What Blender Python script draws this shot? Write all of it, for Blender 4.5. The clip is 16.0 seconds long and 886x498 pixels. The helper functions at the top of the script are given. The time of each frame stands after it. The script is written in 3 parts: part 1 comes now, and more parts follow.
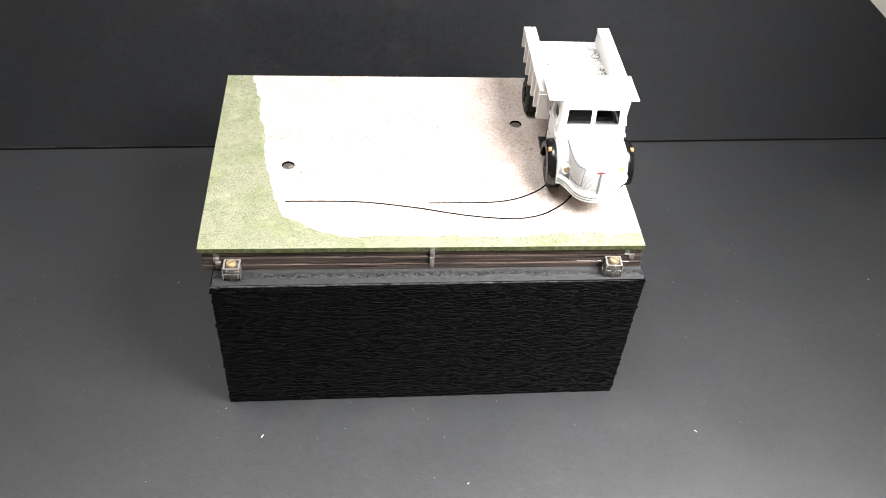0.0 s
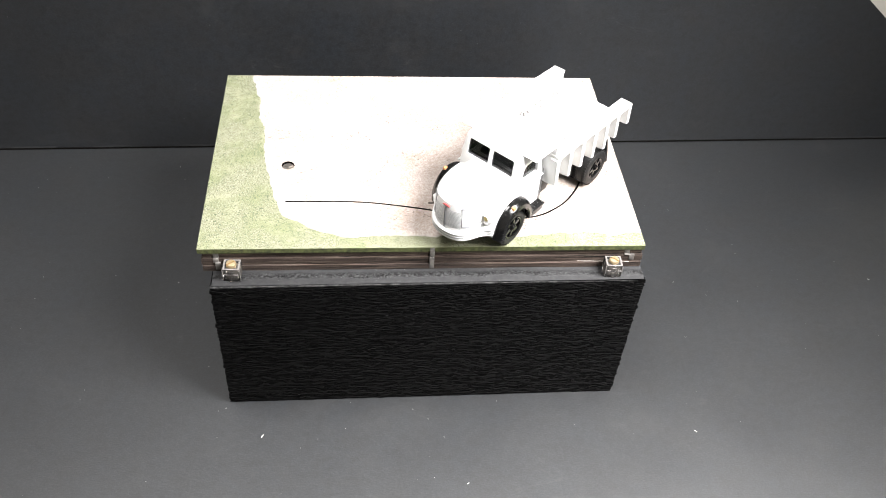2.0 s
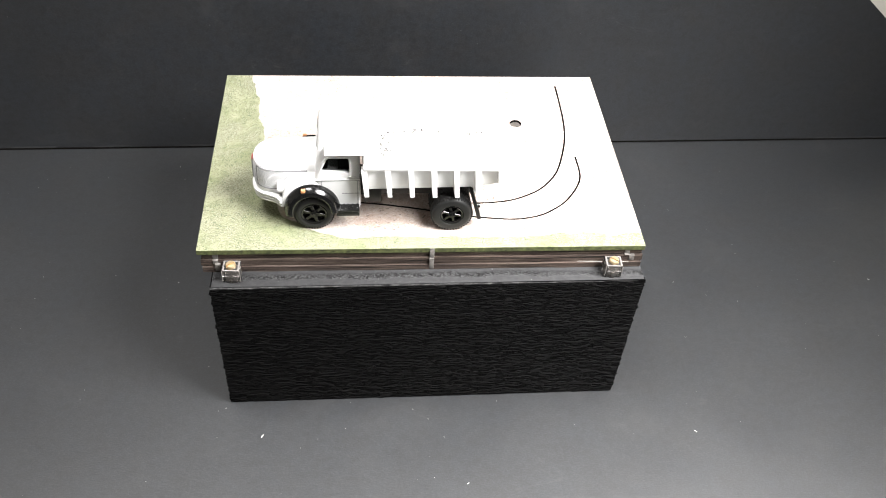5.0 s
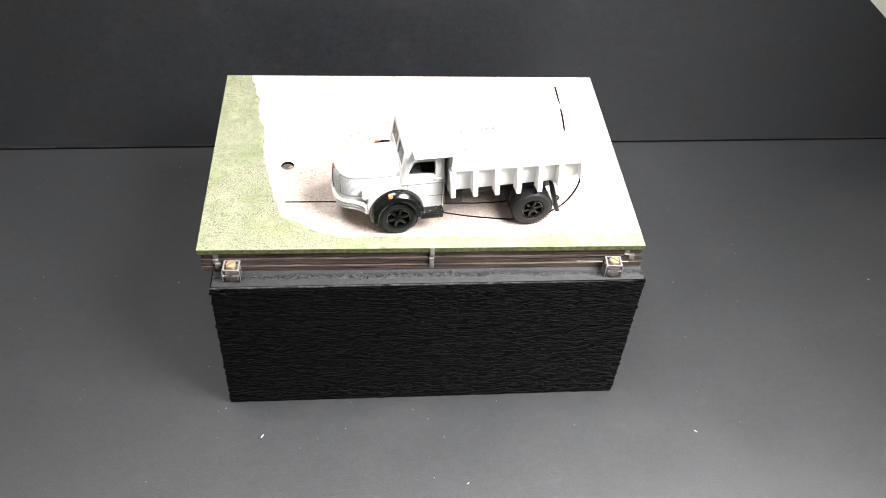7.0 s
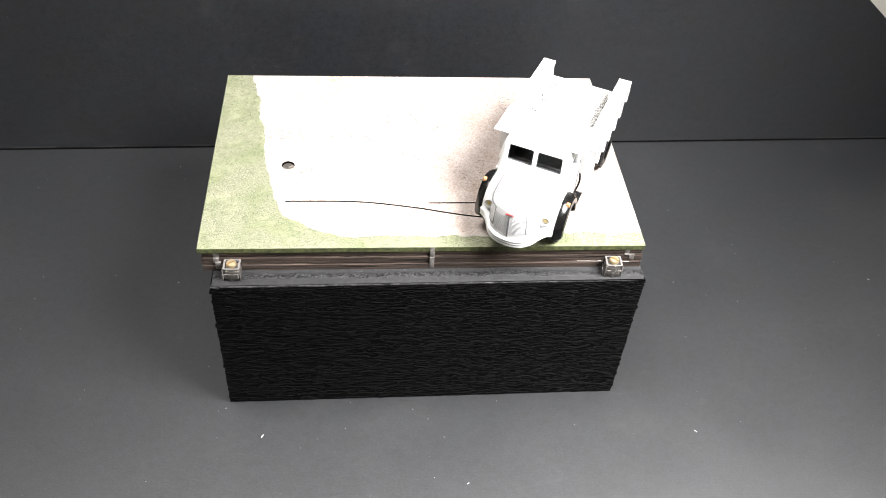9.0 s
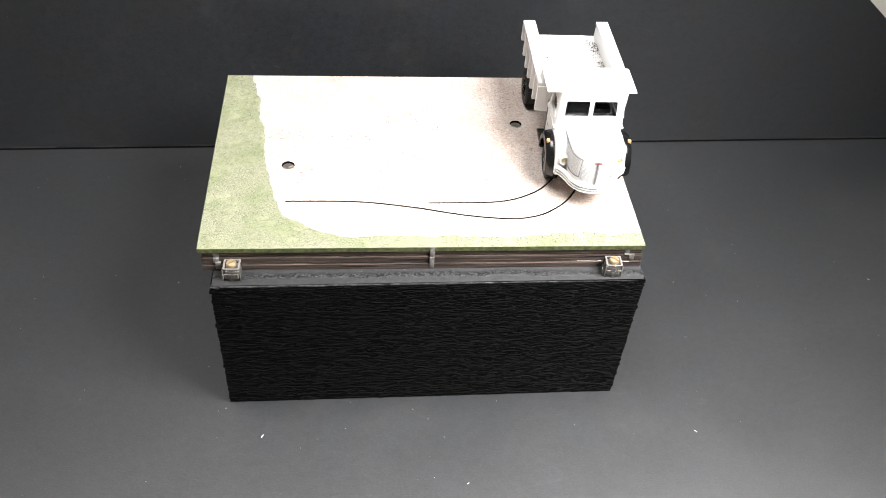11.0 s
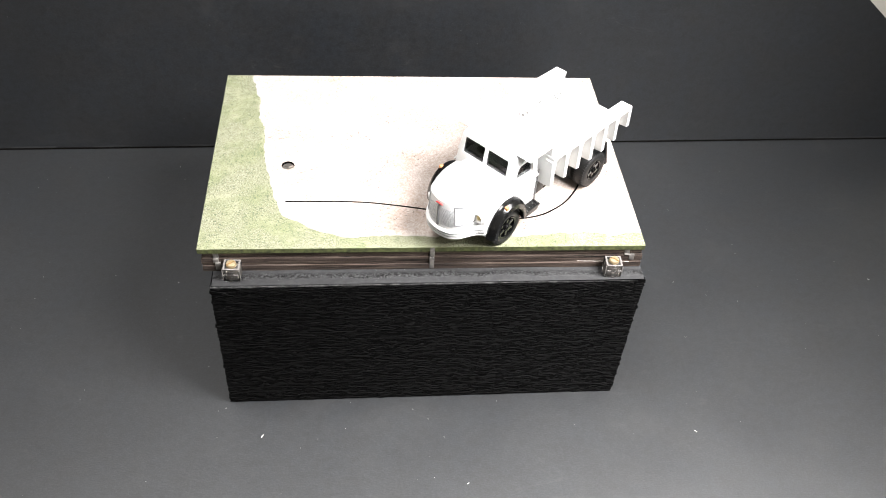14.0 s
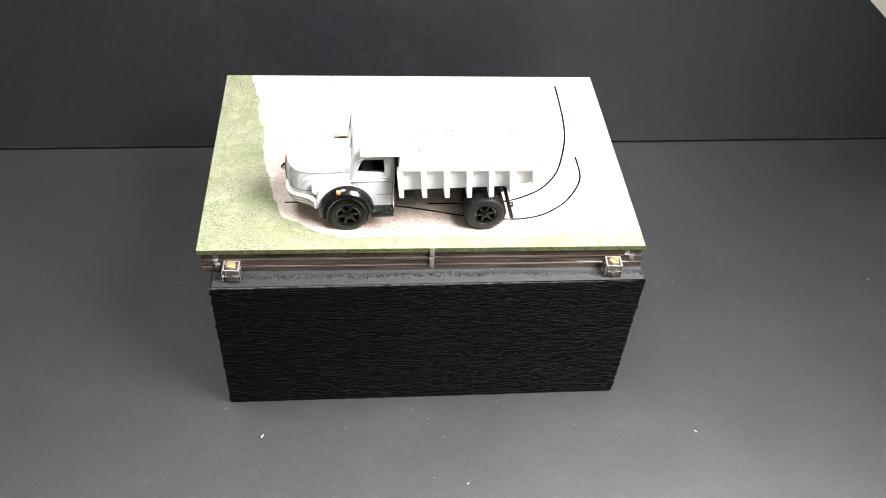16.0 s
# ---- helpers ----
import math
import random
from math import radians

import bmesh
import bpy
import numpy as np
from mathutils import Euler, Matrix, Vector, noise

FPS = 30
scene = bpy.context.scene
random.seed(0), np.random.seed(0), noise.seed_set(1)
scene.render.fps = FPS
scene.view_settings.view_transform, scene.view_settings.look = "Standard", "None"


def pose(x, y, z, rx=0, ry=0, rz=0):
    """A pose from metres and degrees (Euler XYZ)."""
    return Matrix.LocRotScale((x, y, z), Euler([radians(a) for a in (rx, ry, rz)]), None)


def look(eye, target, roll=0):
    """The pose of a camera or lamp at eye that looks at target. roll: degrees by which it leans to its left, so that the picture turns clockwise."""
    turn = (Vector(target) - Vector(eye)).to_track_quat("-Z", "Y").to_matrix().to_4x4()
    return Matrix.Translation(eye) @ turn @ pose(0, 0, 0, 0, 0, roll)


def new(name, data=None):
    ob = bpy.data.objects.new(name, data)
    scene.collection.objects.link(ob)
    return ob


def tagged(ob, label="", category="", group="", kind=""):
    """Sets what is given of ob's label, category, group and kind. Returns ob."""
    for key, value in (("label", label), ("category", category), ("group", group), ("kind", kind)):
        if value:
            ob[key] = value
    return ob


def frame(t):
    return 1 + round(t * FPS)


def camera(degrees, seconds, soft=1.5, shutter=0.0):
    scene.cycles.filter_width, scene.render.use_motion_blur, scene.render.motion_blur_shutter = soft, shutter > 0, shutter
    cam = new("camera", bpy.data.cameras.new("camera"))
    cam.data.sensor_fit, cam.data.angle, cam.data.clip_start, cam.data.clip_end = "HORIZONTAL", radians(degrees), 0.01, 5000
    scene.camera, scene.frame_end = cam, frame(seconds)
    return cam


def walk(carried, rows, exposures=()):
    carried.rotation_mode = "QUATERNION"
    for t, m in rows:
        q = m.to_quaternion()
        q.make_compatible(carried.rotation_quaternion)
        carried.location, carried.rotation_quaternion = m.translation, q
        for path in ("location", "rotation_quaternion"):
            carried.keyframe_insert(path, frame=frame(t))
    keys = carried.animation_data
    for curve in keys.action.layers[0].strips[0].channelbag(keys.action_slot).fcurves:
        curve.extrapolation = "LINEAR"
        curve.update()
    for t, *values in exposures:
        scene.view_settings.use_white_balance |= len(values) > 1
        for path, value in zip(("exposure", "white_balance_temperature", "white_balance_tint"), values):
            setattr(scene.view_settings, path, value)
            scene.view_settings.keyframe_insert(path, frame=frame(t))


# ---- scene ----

EYE, AIM = (0.09005, -0.33808, 0.46409), (0.14415, 0.08833, 0.04546)
cam = camera(53.24, 16.0, soft=1.0)
walk(cam, [(0.0, look(EYE, AIM, 4.57)), (16.0, look(EYE, AIM, 4.57))], [
    (0.0, -0.15), (1.0, -0.13), (2.0, -0.08), (3.0, 0.0), (7.5, 0.0), (9.0, -0.06), (10.5, -0.15), (12.5, -0.17), (13.5, -0.12), (14.5, -0.08), (15.5, 0.0), (16.0, 0.0)])

# ---- light: a desk lamp to the front right, an unseen overhead fill added for the room ----
world = bpy.data.worlds.new("room_air")
world.use_nodes = True
world.node_tree.nodes["Background"].inputs[0].default_value = (0.9, 0.95, 1.0, 1)
world.node_tree.nodes["Background"].inputs[1].default_value = 0.02
scene.world = world


def area_lamp(name, eye, target, size, watts, colour, spread=180):
    data = bpy.data.lights.new(name, "AREA")
    data.shape, data.size, data.energy, data.color = "DISK", size, watts, colour
    data.spread = radians(spread)
    ob = new(name, data)
    ob.matrix_world = look(eye, target)
    return ob


area_lamp("desk_lamp_light", (0.45, -0.165, 0.60), (0.16, -0.01, 0.06), 0.37, 5.9, (1.0, 0.985, 0.98), 92)
area_lamp("ceiling_lamp_light", (-0.24, -0.02, 1.58), (0.0, 0.0, 0.0), 0.60, 27.0, (1.0, 0.98, 0.97))

# ---- materials ----


class Mat:
    """A node material with short hands for its nodes."""

    def __init__(self, name, colour=(0.5, 0.5, 0.5), rough=0.5, metal=0.0, spec=0.5):
        self.m = bpy.data.materials.new(name)
        self.m.use_nodes = True
        self.t = self.m.node_tree
        self.b = self.t.nodes["Principled BSDF"]
        self.set("Base Color", (*colour, 1))
        self.set("Roughness", rough)
        self.set("Metallic", metal)
        self.set("Specular IOR Level", spec)
        self.space = self.node("ShaderNodeTexCoord").outputs["Object"]

    def set(self, key, value):
        self.b.inputs[key].default_value = value

    def node(self, kind):
        return self.t.nodes.new(kind)

    def link(self, a, b):
        self.t.links.new(a, b)

    def noise(self, scale, detail=4.0, stretch=(1, 1, 1), rough=0.6, distortion=0.0):
        mp, n = self.node("ShaderNodeMapping"), self.node("ShaderNodeTexNoise")
        mp.inputs["Scale"].default_value = stretch
        self.link(self.space, mp.inputs["Vector"])
        self.link(mp.outputs[0], n.inputs["Vector"])
        n.inputs["Scale"].default_value, n.inputs["Detail"].default_value = scale, detail
        n.inputs["Roughness"].default_value, n.inputs["Distortion"].default_value = rough, distortion
        return n.outputs["Fac"]

    def spots(self, scale):
        v = self.node("ShaderNodeTexVoronoi")
        self.link(self.space, v.inputs["Vector"])
        v.inputs["Scale"].default_value = scale
        return v.outputs["Distance"]

    def ramp(self, fac, *stops):
        r = self.node("ShaderNodeValToRGB")
        while len(r.color_ramp.elements) < len(stops):
            r.color_ramp.elements.new(0.5)
        for e, (p, c) in zip(r.color_ramp.elements, stops):
            e.position = p
            e.color = (*c, 1) if isinstance(c, tuple) else (c, c, c, 1)
        self.link(fac, r.inputs[0])
        return r.outputs[0]

    def mix(self, fac, a, b, kind="MIX"):
        x = self.node("ShaderNodeMix")
        x.data_type, x.blend_type = "RGBA", kind
        for i, v in ((0, fac), (6, a), (7, b)):
            if isinstance(v, (int, float)):
                x.inputs[i].default_value = v
            elif isinstance(v, tuple):
                x.inputs[i].default_value = (*v, 1)
            else:
                self.link(v, x.inputs[i])
        return x.outputs[2]

    def math(self, op, a, b=0.0, c=0.0):
        n = self.node("ShaderNodeMath")
        n.operation = op
        for i, v in enumerate((a, b, c)):
            if isinstance(v, (int, float)):
                n.inputs[i].default_value = v
            else:
                self.link(v, n.inputs[i])
        return n.outputs[0]

    def bump(self, height, strength=0.4, depth=0.0003):
        n = self.node("ShaderNodeBump")
        n.inputs["Strength"].default_value, n.inputs["Distance"].default_value = strength, depth
        self.link(height, n.inputs["Height"])
        self.link(n.outputs[0], self.b.inputs["Normal"])

    def colour(self, out):
        self.link(out, self.b.inputs["Base Color"])

    def rough(self, out):
        self.link(out, self.b.inputs["Roughness"])


def black_paper(name, level, seed, gloss, rough, grain):
    """Black craft paper: cool and warm mottling, fibre grain, paler scuffs, dust."""
    m = Mat(name, rough=0.46, spec=gloss)
    shift = m.node("ShaderNodeVectorMath")
    shift.inputs[1].default_value = (seed, seed * 0.7, 0)
    m.link(m.space, shift.inputs[0])
    m.space = shift.outputs[0]
    tone = lambda k, r=0.92, g=0.99, b=1.1: (level * k * r, level * k * g, level * k * b)
    c = m.ramp(m.noise(9, 5), (0.3, tone(0.93)), (0.7, tone(1.06)))
    c = m.mix(m.ramp(m.noise(38, 4, rough=0.7), (0.40, 0.0), (0.66, 0.55)), c, tone(1.2, 0.78, 0.99, 1.28))
    c = m.mix(m.ramp(m.noise(31, 4, (1, 1.3, 1), 0.7), (0.50, 0.0), (0.72, 0.5)), c, tone(1.15, 1.08, 1.0, 0.96))
    c = m.mix(m.ramp(m.noise(1100, 3, (0.55, 1, 1), 0.7), (0.44, 0.0), (0.66, grain)), c, tone(2.5))
    c = m.mix(m.ramp(m.noise(210, 6, (0.8, 1, 1), 0.78), (0.36, 0.6), (0.55, 0.0)), c, tone(0.42, 1, 1, 1.06))
    c = m.mix(m.ramp(m.noise(24, 6, distortion=0.8), (0.58, 0.0), (0.80, 0.5)), c, tone(2.6, 1, 1, 1.02))
    c = m.mix(m.ramp(m.noise(60, 7, (0.35, 1, 1), 0.7, 1.2), (0.63, 0.0), (0.72, 0.5)), c, tone(3.6, 1, 1, 1))
    c = m.mix(m.ramp(m.spots(70), (0.0, 0.6), (0.035, 0.0)), c, (0.22, 0.22, 0.22))
    m.colour(c)
    m.rough(m.ramp(m.noise(14, 5), (0.3, rough - 0.02), (0.7, rough + 0.03)))
    m.bump(m.math("ADD", m.noise(900, 4, (0.7, 1, 1), 0.75), m.math("MULTIPLY", m.noise(260, 4), 0.1)), 0.5, 0.00026)
    return m.m


PAPER = black_paper("black_paper", 0.0110, 0.0, 1.0, 0.43, 0.9)
BOARD = black_paper("black_board", 0.0160, 3.7, 0.8, 0.47, 0.4)


def painted_wood():
    """Black paint over rough-sawn grain: fine level ridges, glints painted in as paler lines and flecks, specks."""
    m = Mat("black_painted_wood", rough=0.5, spec=0.025)
    fine = m.noise(1150, 4, (0.13, 0.4, 1.0), 0.62, 0.35)
    broad = m.noise(330, 4, (0.12, 1, 1.1), 0.6, 0.6)
    # paler ridge lines: glints put into the colour
    c = m.mix(m.ramp(fine, (0.50, 0.0), (0.62, 1.0)), (0.0012, 0.0012, 0.0013), (0.0075, 0.0073, 0.0073))
    sep = m.node("ShaderNodeSeparateXYZ")
    m.link(m.space, sep.inputs[0])
    # pale brim: scuffs together with the lip's highlight, painted in
    brim = m.math("MULTIPLY", m.math("GREATER_THAN", sep.outputs[2], 0.1046), m.math("LESS_THAN", sep.outputs[1], 0.0006))
    worn = m.math("MULTIPLY", brim, m.ramp(m.noise(190, 5), (0.38, 0.1), (0.62, 0.9)))
    c = m.mix(worn, c, (0.10, 0.10, 0.10))
    # short pale flecks, painted glints too
    c = m.mix(m.ramp(m.noise(1300, 3, (0.3, 1, 1.0), 0.6), (0.665, 0.0), (0.70, 0.85)), c, (0.055, 0.055, 0.055))
    m.colour(m.mix(m.ramp(m.spots(190), (0.0, 0.9), (0.05, 0.0)), c, (0.16, 0.16, 0.15)))
    m.rough(m.ramp(m.noise(30, 4, (0.4, 1, 2)), (0.3, 0.30), (0.7, 0.5)))
    m.bump(m.math("ADD", m.math("MULTIPLY", fine, 1.2), broad), 1.0, 0.0018)
    return m.m


def felt_strip():
    """Black paint, gritty along the middle of the ledge."""
    m = Mat("gritty_black_paint", rough=0.6, spec=0.3)
    sep = m.node("ShaderNodeSeparateXYZ")
    m.link(m.space, sep.inputs[0])
    y = m.math("MULTIPLY", m.math("ADD", sep.outputs[1], m.math("MULTIPLY", m.noise(60, 4), 0.006)), 60.0)
    band = m.math("MULTIPLY", m.ramp(y, (0.40, 0.0), (0.50, 1.0)), m.ramp(y, (0.60, 1.0), (0.72, 0.0)))
    band = m.math("MULTIPLY", band, m.ramp(m.noise(26, 3, (1, 0.2, 1)), (0.36, 0.25), (0.56, 1.0)))
    base = m.ramp(m.noise(300, 4), (0.3, (0.017, 0.017, 0.018)), (0.7, (0.032, 0.032, 0.033)))
    grit = m.ramp(m.noise(900, 3, rough=0.7), (0.44, (0.001, 0.001, 0.001)), (0.60, (0.060, 0.060, 0.061)))
    c = m.mix(band, base, grit)
    c = m.mix(m.ramp(m.noise(520, 5, rough=0.75), (0.63, 0.0), (0.70, 0.7)), c, (0.11, 0.11, 0.11))
    m.colour(m.mix(m.ramp(m.spots(300), (0.0, 0.95), (0.07, 0.0)), c, (0.5, 0.5, 0.49)))
    m.bump(m.math("MULTIPLY", m.noise(900, 3, rough=0.7), m.math("ADD", band, 0.15)), 1.0, 0.0014)
    return m.m


def old_wood():
    m = Mat("weathered_wood", rough=0.75, spec=0.25)
    g = m.noise(520, 8, (0.05, 1, 2.4), 0.82, 0.5)
    r = m.node("ShaderNodeObjectInfo").outputs["Random"]
    c = m.ramp(g, (0.36, (0.006, 0.004, 0.0035)), (0.47, (0.040, 0.028, 0.022)), (0.56, (0.080, 0.058, 0.047)), (0.70, (0.18, 0.145, 0.12)))
    c = m.mix(m.math("MULTIPLY", r, 0.3), c, (0.05, 0.04, 0.036))
    m.colour(m.mix(m.ramp(m.noise(640, 4, (0.03, 1, 2.0), 0.6, 0.4), (0.385, 0.95), (0.42, 0.0)), c, (0.003, 0.0022, 0.002)))
    m.bump(m.math("ADD", g, m.noise(700, 3, (0.1, 1, 1))), 0.8, 0.0006)
    return m.m


def printed_sheet():
    """Printed scenery sheet: short grass round a pale, dusty quarry yard."""
    m = Mat("printed_scenery_sheet", rough=0.6, spec=0.3)
    sep = m.node("ShaderNodeSeparateXYZ")
    m.link(m.space, sep.inputs[0])
    x, y = sep.outputs[0], sep.outputs[1]
    # distance in from a rounded corner: verge widths 22 mm beside, 10 mm before
    dx = m.math("SUBTRACT", 0.086, m.math("ADD", x, m.math("MULTIPLY", y, 0.155)))
    dy = m.math("SUBTRACT", 0.0615, y)
    cx, cy = m.math("MAXIMUM", dx, 0.0), m.math("MAXIMUM", dy, 0.0)
    far = m.math("SQRT", m.math("ADD", m.math("MULTIPLY", cx, cx), m.math("MULTIPLY", cy, cy)))
    wob = m.math("MULTIPLY", m.math("SUBTRACT", m.noise(32, 2), 0.5), 0.012)
    wob = m.math("ADD", wob, m.math("MULTIPLY", m.math("SUBTRACT", m.noise(230, 4), 0.5), 0.0014))
    wob = m.math("ADD", wob, m.math("MULTIPLY", m.math("SUBTRACT", m.noise(85, 3), 0.5), 0.006))
    edge = m.math("SUBTRACT", m.math("ADD", far, wob), 0.040)
    verge = m.math("GREATER_THAN", edge, 0.0)
    rim = m.ramp(m.math("MULTIPLY_ADD", edge, 300.0, 1.0), (0.0, 0.0), (0.9, 0.5))
    # grass: yellow-green blades, tufts in deeper green, pale dry patches
    g = m.ramp(m.noise(1700, 3, rough=0.85), (0.35, (0.016, 0.022, 0.011)), (0.44, (0.155, 0.165, 0.090)), (0.53, (0.285, 0.285, 0.200)), (0.66, (0.43, 0.425, 0.345)))
    g = m.mix(m.ramp(m.noise(48, 4, rough=0.65), (0.42, 0.0), (0.68, 0.7)), g, (0.135, 0.165, 0.064))
    g = m.mix(m.ramp(m.noise(95, 4), (0.50, 0.0), (0.72, 0.55)), g, (0.40, 0.395, 0.28))
    g = m.mix(m.ramp(m.noise(1450, 2, rough=0.7), (0.37, 0.95), (0.44, 0.0)), g, (0.030, 0.046, 0.018))
    # yard: dusty ground, gravel grain, specks in drifts
    s = m.ramp(m.noise(42, 5), (0.3, (0.44, 0.36, 0.31)), (0.55, (0.52, 0.46, 0.425)), (0.8, (0.57, 0.54, 0.51)))
    s = m.mix(m.ramp(m.noise(420, 5, rough=0.8), (0.46, 0.0), (0.66, 0.75)), s, (0.33, 0.245, 0.195))
    s = m.mix(m.ramp(m.noise(1500, 3, rough=0.75), (0.46, 0.0), (0.62, 0.8)), s, (0.33, 0.25, 0.205))
    s = m.mix(m.ramp(m.noise(900, 4, rough=0.75), (0.50, 0.0), (0.66, 0.6)), s, (0.70, 0.67, 0.64))
    drift = m.ramp(m.noise(34, 4, rough=0.7), (0.47, 0.0), (0.60, 1.0))
    s = m.mix(m.math("MULTIPLY", drift, 0.35), s, (0.36, 0.27, 0.22))
    fleck = m.ramp(m.noise(900, 3, (0.7, 1, 1), 0.65), (0.60, 0.0), (0.63, 1.0))
    s = m.mix(m.math("MULTIPLY", m.math("ADD", m.math("MULTIPLY", drift, 0.7), 0.05), fleck), s, (0.045, 0.035, 0.03))
    s = m.mix(m.math("MULTIPLY", rim, 0.5), s, (0.62, 0.62, 0.60))
    s = m.mix(m.math("MULTIPLY", m.ramp(m.math("MULTIPLY_ADD", edge, 900.0, 1.0), (0.0, 0.0), (1.0, 1.0)), 0.45), s, (0.16, 0.17, 0.13))
    m.colour(m.mix(verge, s, g))
    return m.m


def plain(name, colour, rough, metal=0.0, spec=0.5, vary=0.12, grain=600, lift=0.08):
    """Moulded plastic, paint or metal with slight unevenness and handling marks."""
    m = Mat(name, colour, rough, metal, spec)
    dark = tuple(c * (1 - vary) for c in colour)
    m.colour(m.mix(m.ramp(m.noise(grain * 0.15, 4), (0.35, 0.0), (0.7, 1.0)), colour, dark))
    m.rough(m.ramp(m.noise(grain, 4), (0.3, max(0.03, rough - 0.08)), (0.7, min(1, rough + 0.12))))
    if lift:
        m.bump(m.noise(grain * 2, 3), lift, 0.0002)
    return m.m


WOOD_BLACK, FELT, WOOD_OLD, SHEET = painted_wood(), felt_strip(), old_wood(), printed_sheet()
SHEET_EDGE = plain("painted_green_card_edge", (0.10, 0.115, 0.040), 0.7, vary=0.75, grain=2600, lift=0.5)
WHITE = plain("white_plastic", (0.80, 0.80, 0.795), 0.38, vary=0.03, lift=0.04)
BLACK = plain("gloss_black_plastic", (0.005, 0.005, 0.005), 0.18, vary=0.3, lift=0.03)
SATIN = plain("satin_black_plastic", (0.007, 0.007, 0.007), 0.42, spec=0.3, vary=0.3, lift=0.15)
RUBBER = plain("black_rubber", (0.014, 0.014, 0.014), 0.48, spec=0.32, vary=0.35, lift=0.25)
GREY_LINE = plain("grey_wash", (0.20, 0.20, 0.21), 0.5, vary=0.1)
GOLD = plain("gold_paint", (0.50, 0.40, 0.18), 0.4, 0.4)
RED = plain("red_paint", (0.30, 0.03, 0.03), 0.4)
ORANGE = plain("orange_lens", (0.62, 0.29, 0.13), 0.2)
FRAME_GREY = plain("shaded_grey_plastic", (0.22, 0.22, 0.23), 0.5, vary=0.15)
SLAT = plain("pale_grey_plastic", (0.46, 0.46, 0.47), 0.5, vary=0.1)
FROST = plain("frosted_clear_plastic", (0.22, 0.205, 0.195), 0.25, vary=0.35, grain=1500)
BRASS = plain("brass", (0.74, 0.58, 0.36), 0.42, 0.9, vary=0.25)
WIRE = plain("bare_tinned_wire", (0.42, 0.40, 0.38), 0.4, 0.8)
TIN = plain("dull_tin", (0.34, 0.31, 0.28), 0.38, 0.85, vary=0.3)
TAPE = plain("grey_tape", (0.23, 0.215, 0.20), 0.35, vary=0.75, grain=2200, lift=0.5)
# near black, paints shade into hollows and gaps
DARK = plain("painted_shade", (0.005, 0.0045, 0.004), 0.9, spec=0.1)
BEIGE = plain("beige_wall_paint", (0.62, 0.60, 0.55), 0.8, grain=60)
WORN_EDGE = plain("worn_paper_edge", (0.035, 0.036, 0.038), 0.7, vary=0.5, grain=900, lift=0.3)
LINT = plain("white_lint", (0.75, 0.75, 0.72), 0.8)


def glass():
    m = Mat("smoked_clear_plastic", (0.13, 0.13, 0.135), 0.06)
    m.set("Transmission Weight", 1.0)
    m.set("IOR", 1.14)
    return m.m


def clear():
    m = Mat("clear_plastic", (0.90, 0.88, 0.86), 0.05)
    m.set("Transmission Weight", 0.97)
    m.set("IOR", 1.3)
    m.bump(m.noise(500, 3), 0.25, 0.0003)
    return m.m


def stone():
    m = Mat("pale_crushed_stone", rough=0.85)
    r = m.node("ShaderNodeNewGeometry").outputs["Random Per Island"]
    c = m.ramp(r, (0.0, (0.30, 0.28, 0.26)), (0.15, (0.56, 0.54, 0.51)), (1.0, (0.70, 0.69, 0.67)))
    # darker flecks, denser along the front and the side walls of the bed
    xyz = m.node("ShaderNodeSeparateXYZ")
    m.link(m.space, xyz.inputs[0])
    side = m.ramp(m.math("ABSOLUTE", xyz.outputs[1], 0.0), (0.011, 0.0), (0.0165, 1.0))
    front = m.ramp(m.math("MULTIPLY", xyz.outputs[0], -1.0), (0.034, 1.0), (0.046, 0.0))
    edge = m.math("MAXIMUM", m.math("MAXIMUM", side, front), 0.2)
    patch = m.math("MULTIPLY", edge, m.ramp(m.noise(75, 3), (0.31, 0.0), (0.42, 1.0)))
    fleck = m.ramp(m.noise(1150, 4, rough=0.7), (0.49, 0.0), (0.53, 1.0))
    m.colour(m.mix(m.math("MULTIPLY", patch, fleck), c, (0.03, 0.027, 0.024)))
    m.bump(m.noise(1500, 4), 0.6, 0.0004)
    return m.m


def chipped():
    """Black plastic with pale chips along its ribs."""
    m = Mat("chipped_black_plastic", rough=0.3, spec=0.4)
    m.colour(m.mix(m.ramp(m.noise(620, 5, rough=0.75), (0.61, 0.0), (0.64, 0.8)), (0.006, 0.006, 0.006), (0.35, 0.35, 0.35)))
    m.bump(m.noise(600, 4), 0.5, 0.0004)
    return m.m


WOOD_RIDGE = plain("black_painted_grain", (0.0050, 0.0049, 0.0049), 0.4, spec=0.2, vary=0.6, grain=900, lift=0.2)
GLASS, CLEAR, STONE, CHIPPED = glass(), clear(), stone(), chipped()

# ---- mesh helpers (millimetres in, metres out) ----
MM = 0.001


def finish(bm, mat, smooth=35):
    me = bpy.data.meshes.new("mesh")
    bmesh.ops.recalc_face_normals(bm, faces=bm.faces)
    bm.to_mesh(me)
    bm.free()
    me.materials.append(mat)
    if smooth:
        me.polygons.foreach_set("use_smooth", [True] * len(me.polygons))
        me.set_sharp_from_angle(angle=radians(smooth))
    return me


def part(name, bm, mat, parent=None, label="", at=None, smooth=35):
    ob = new(name, finish(bm, mat, smooth))
    ob.parent = parent
    if at is not None:
        ob.matrix_basis = at
    return tagged(ob, label)


def empty(name, parent=None, at=None):
    ob = new(name)
    ob.empty_display_size = 0.01
    ob.parent = parent
    if at is not None:
        ob.matrix_basis = at
    return ob


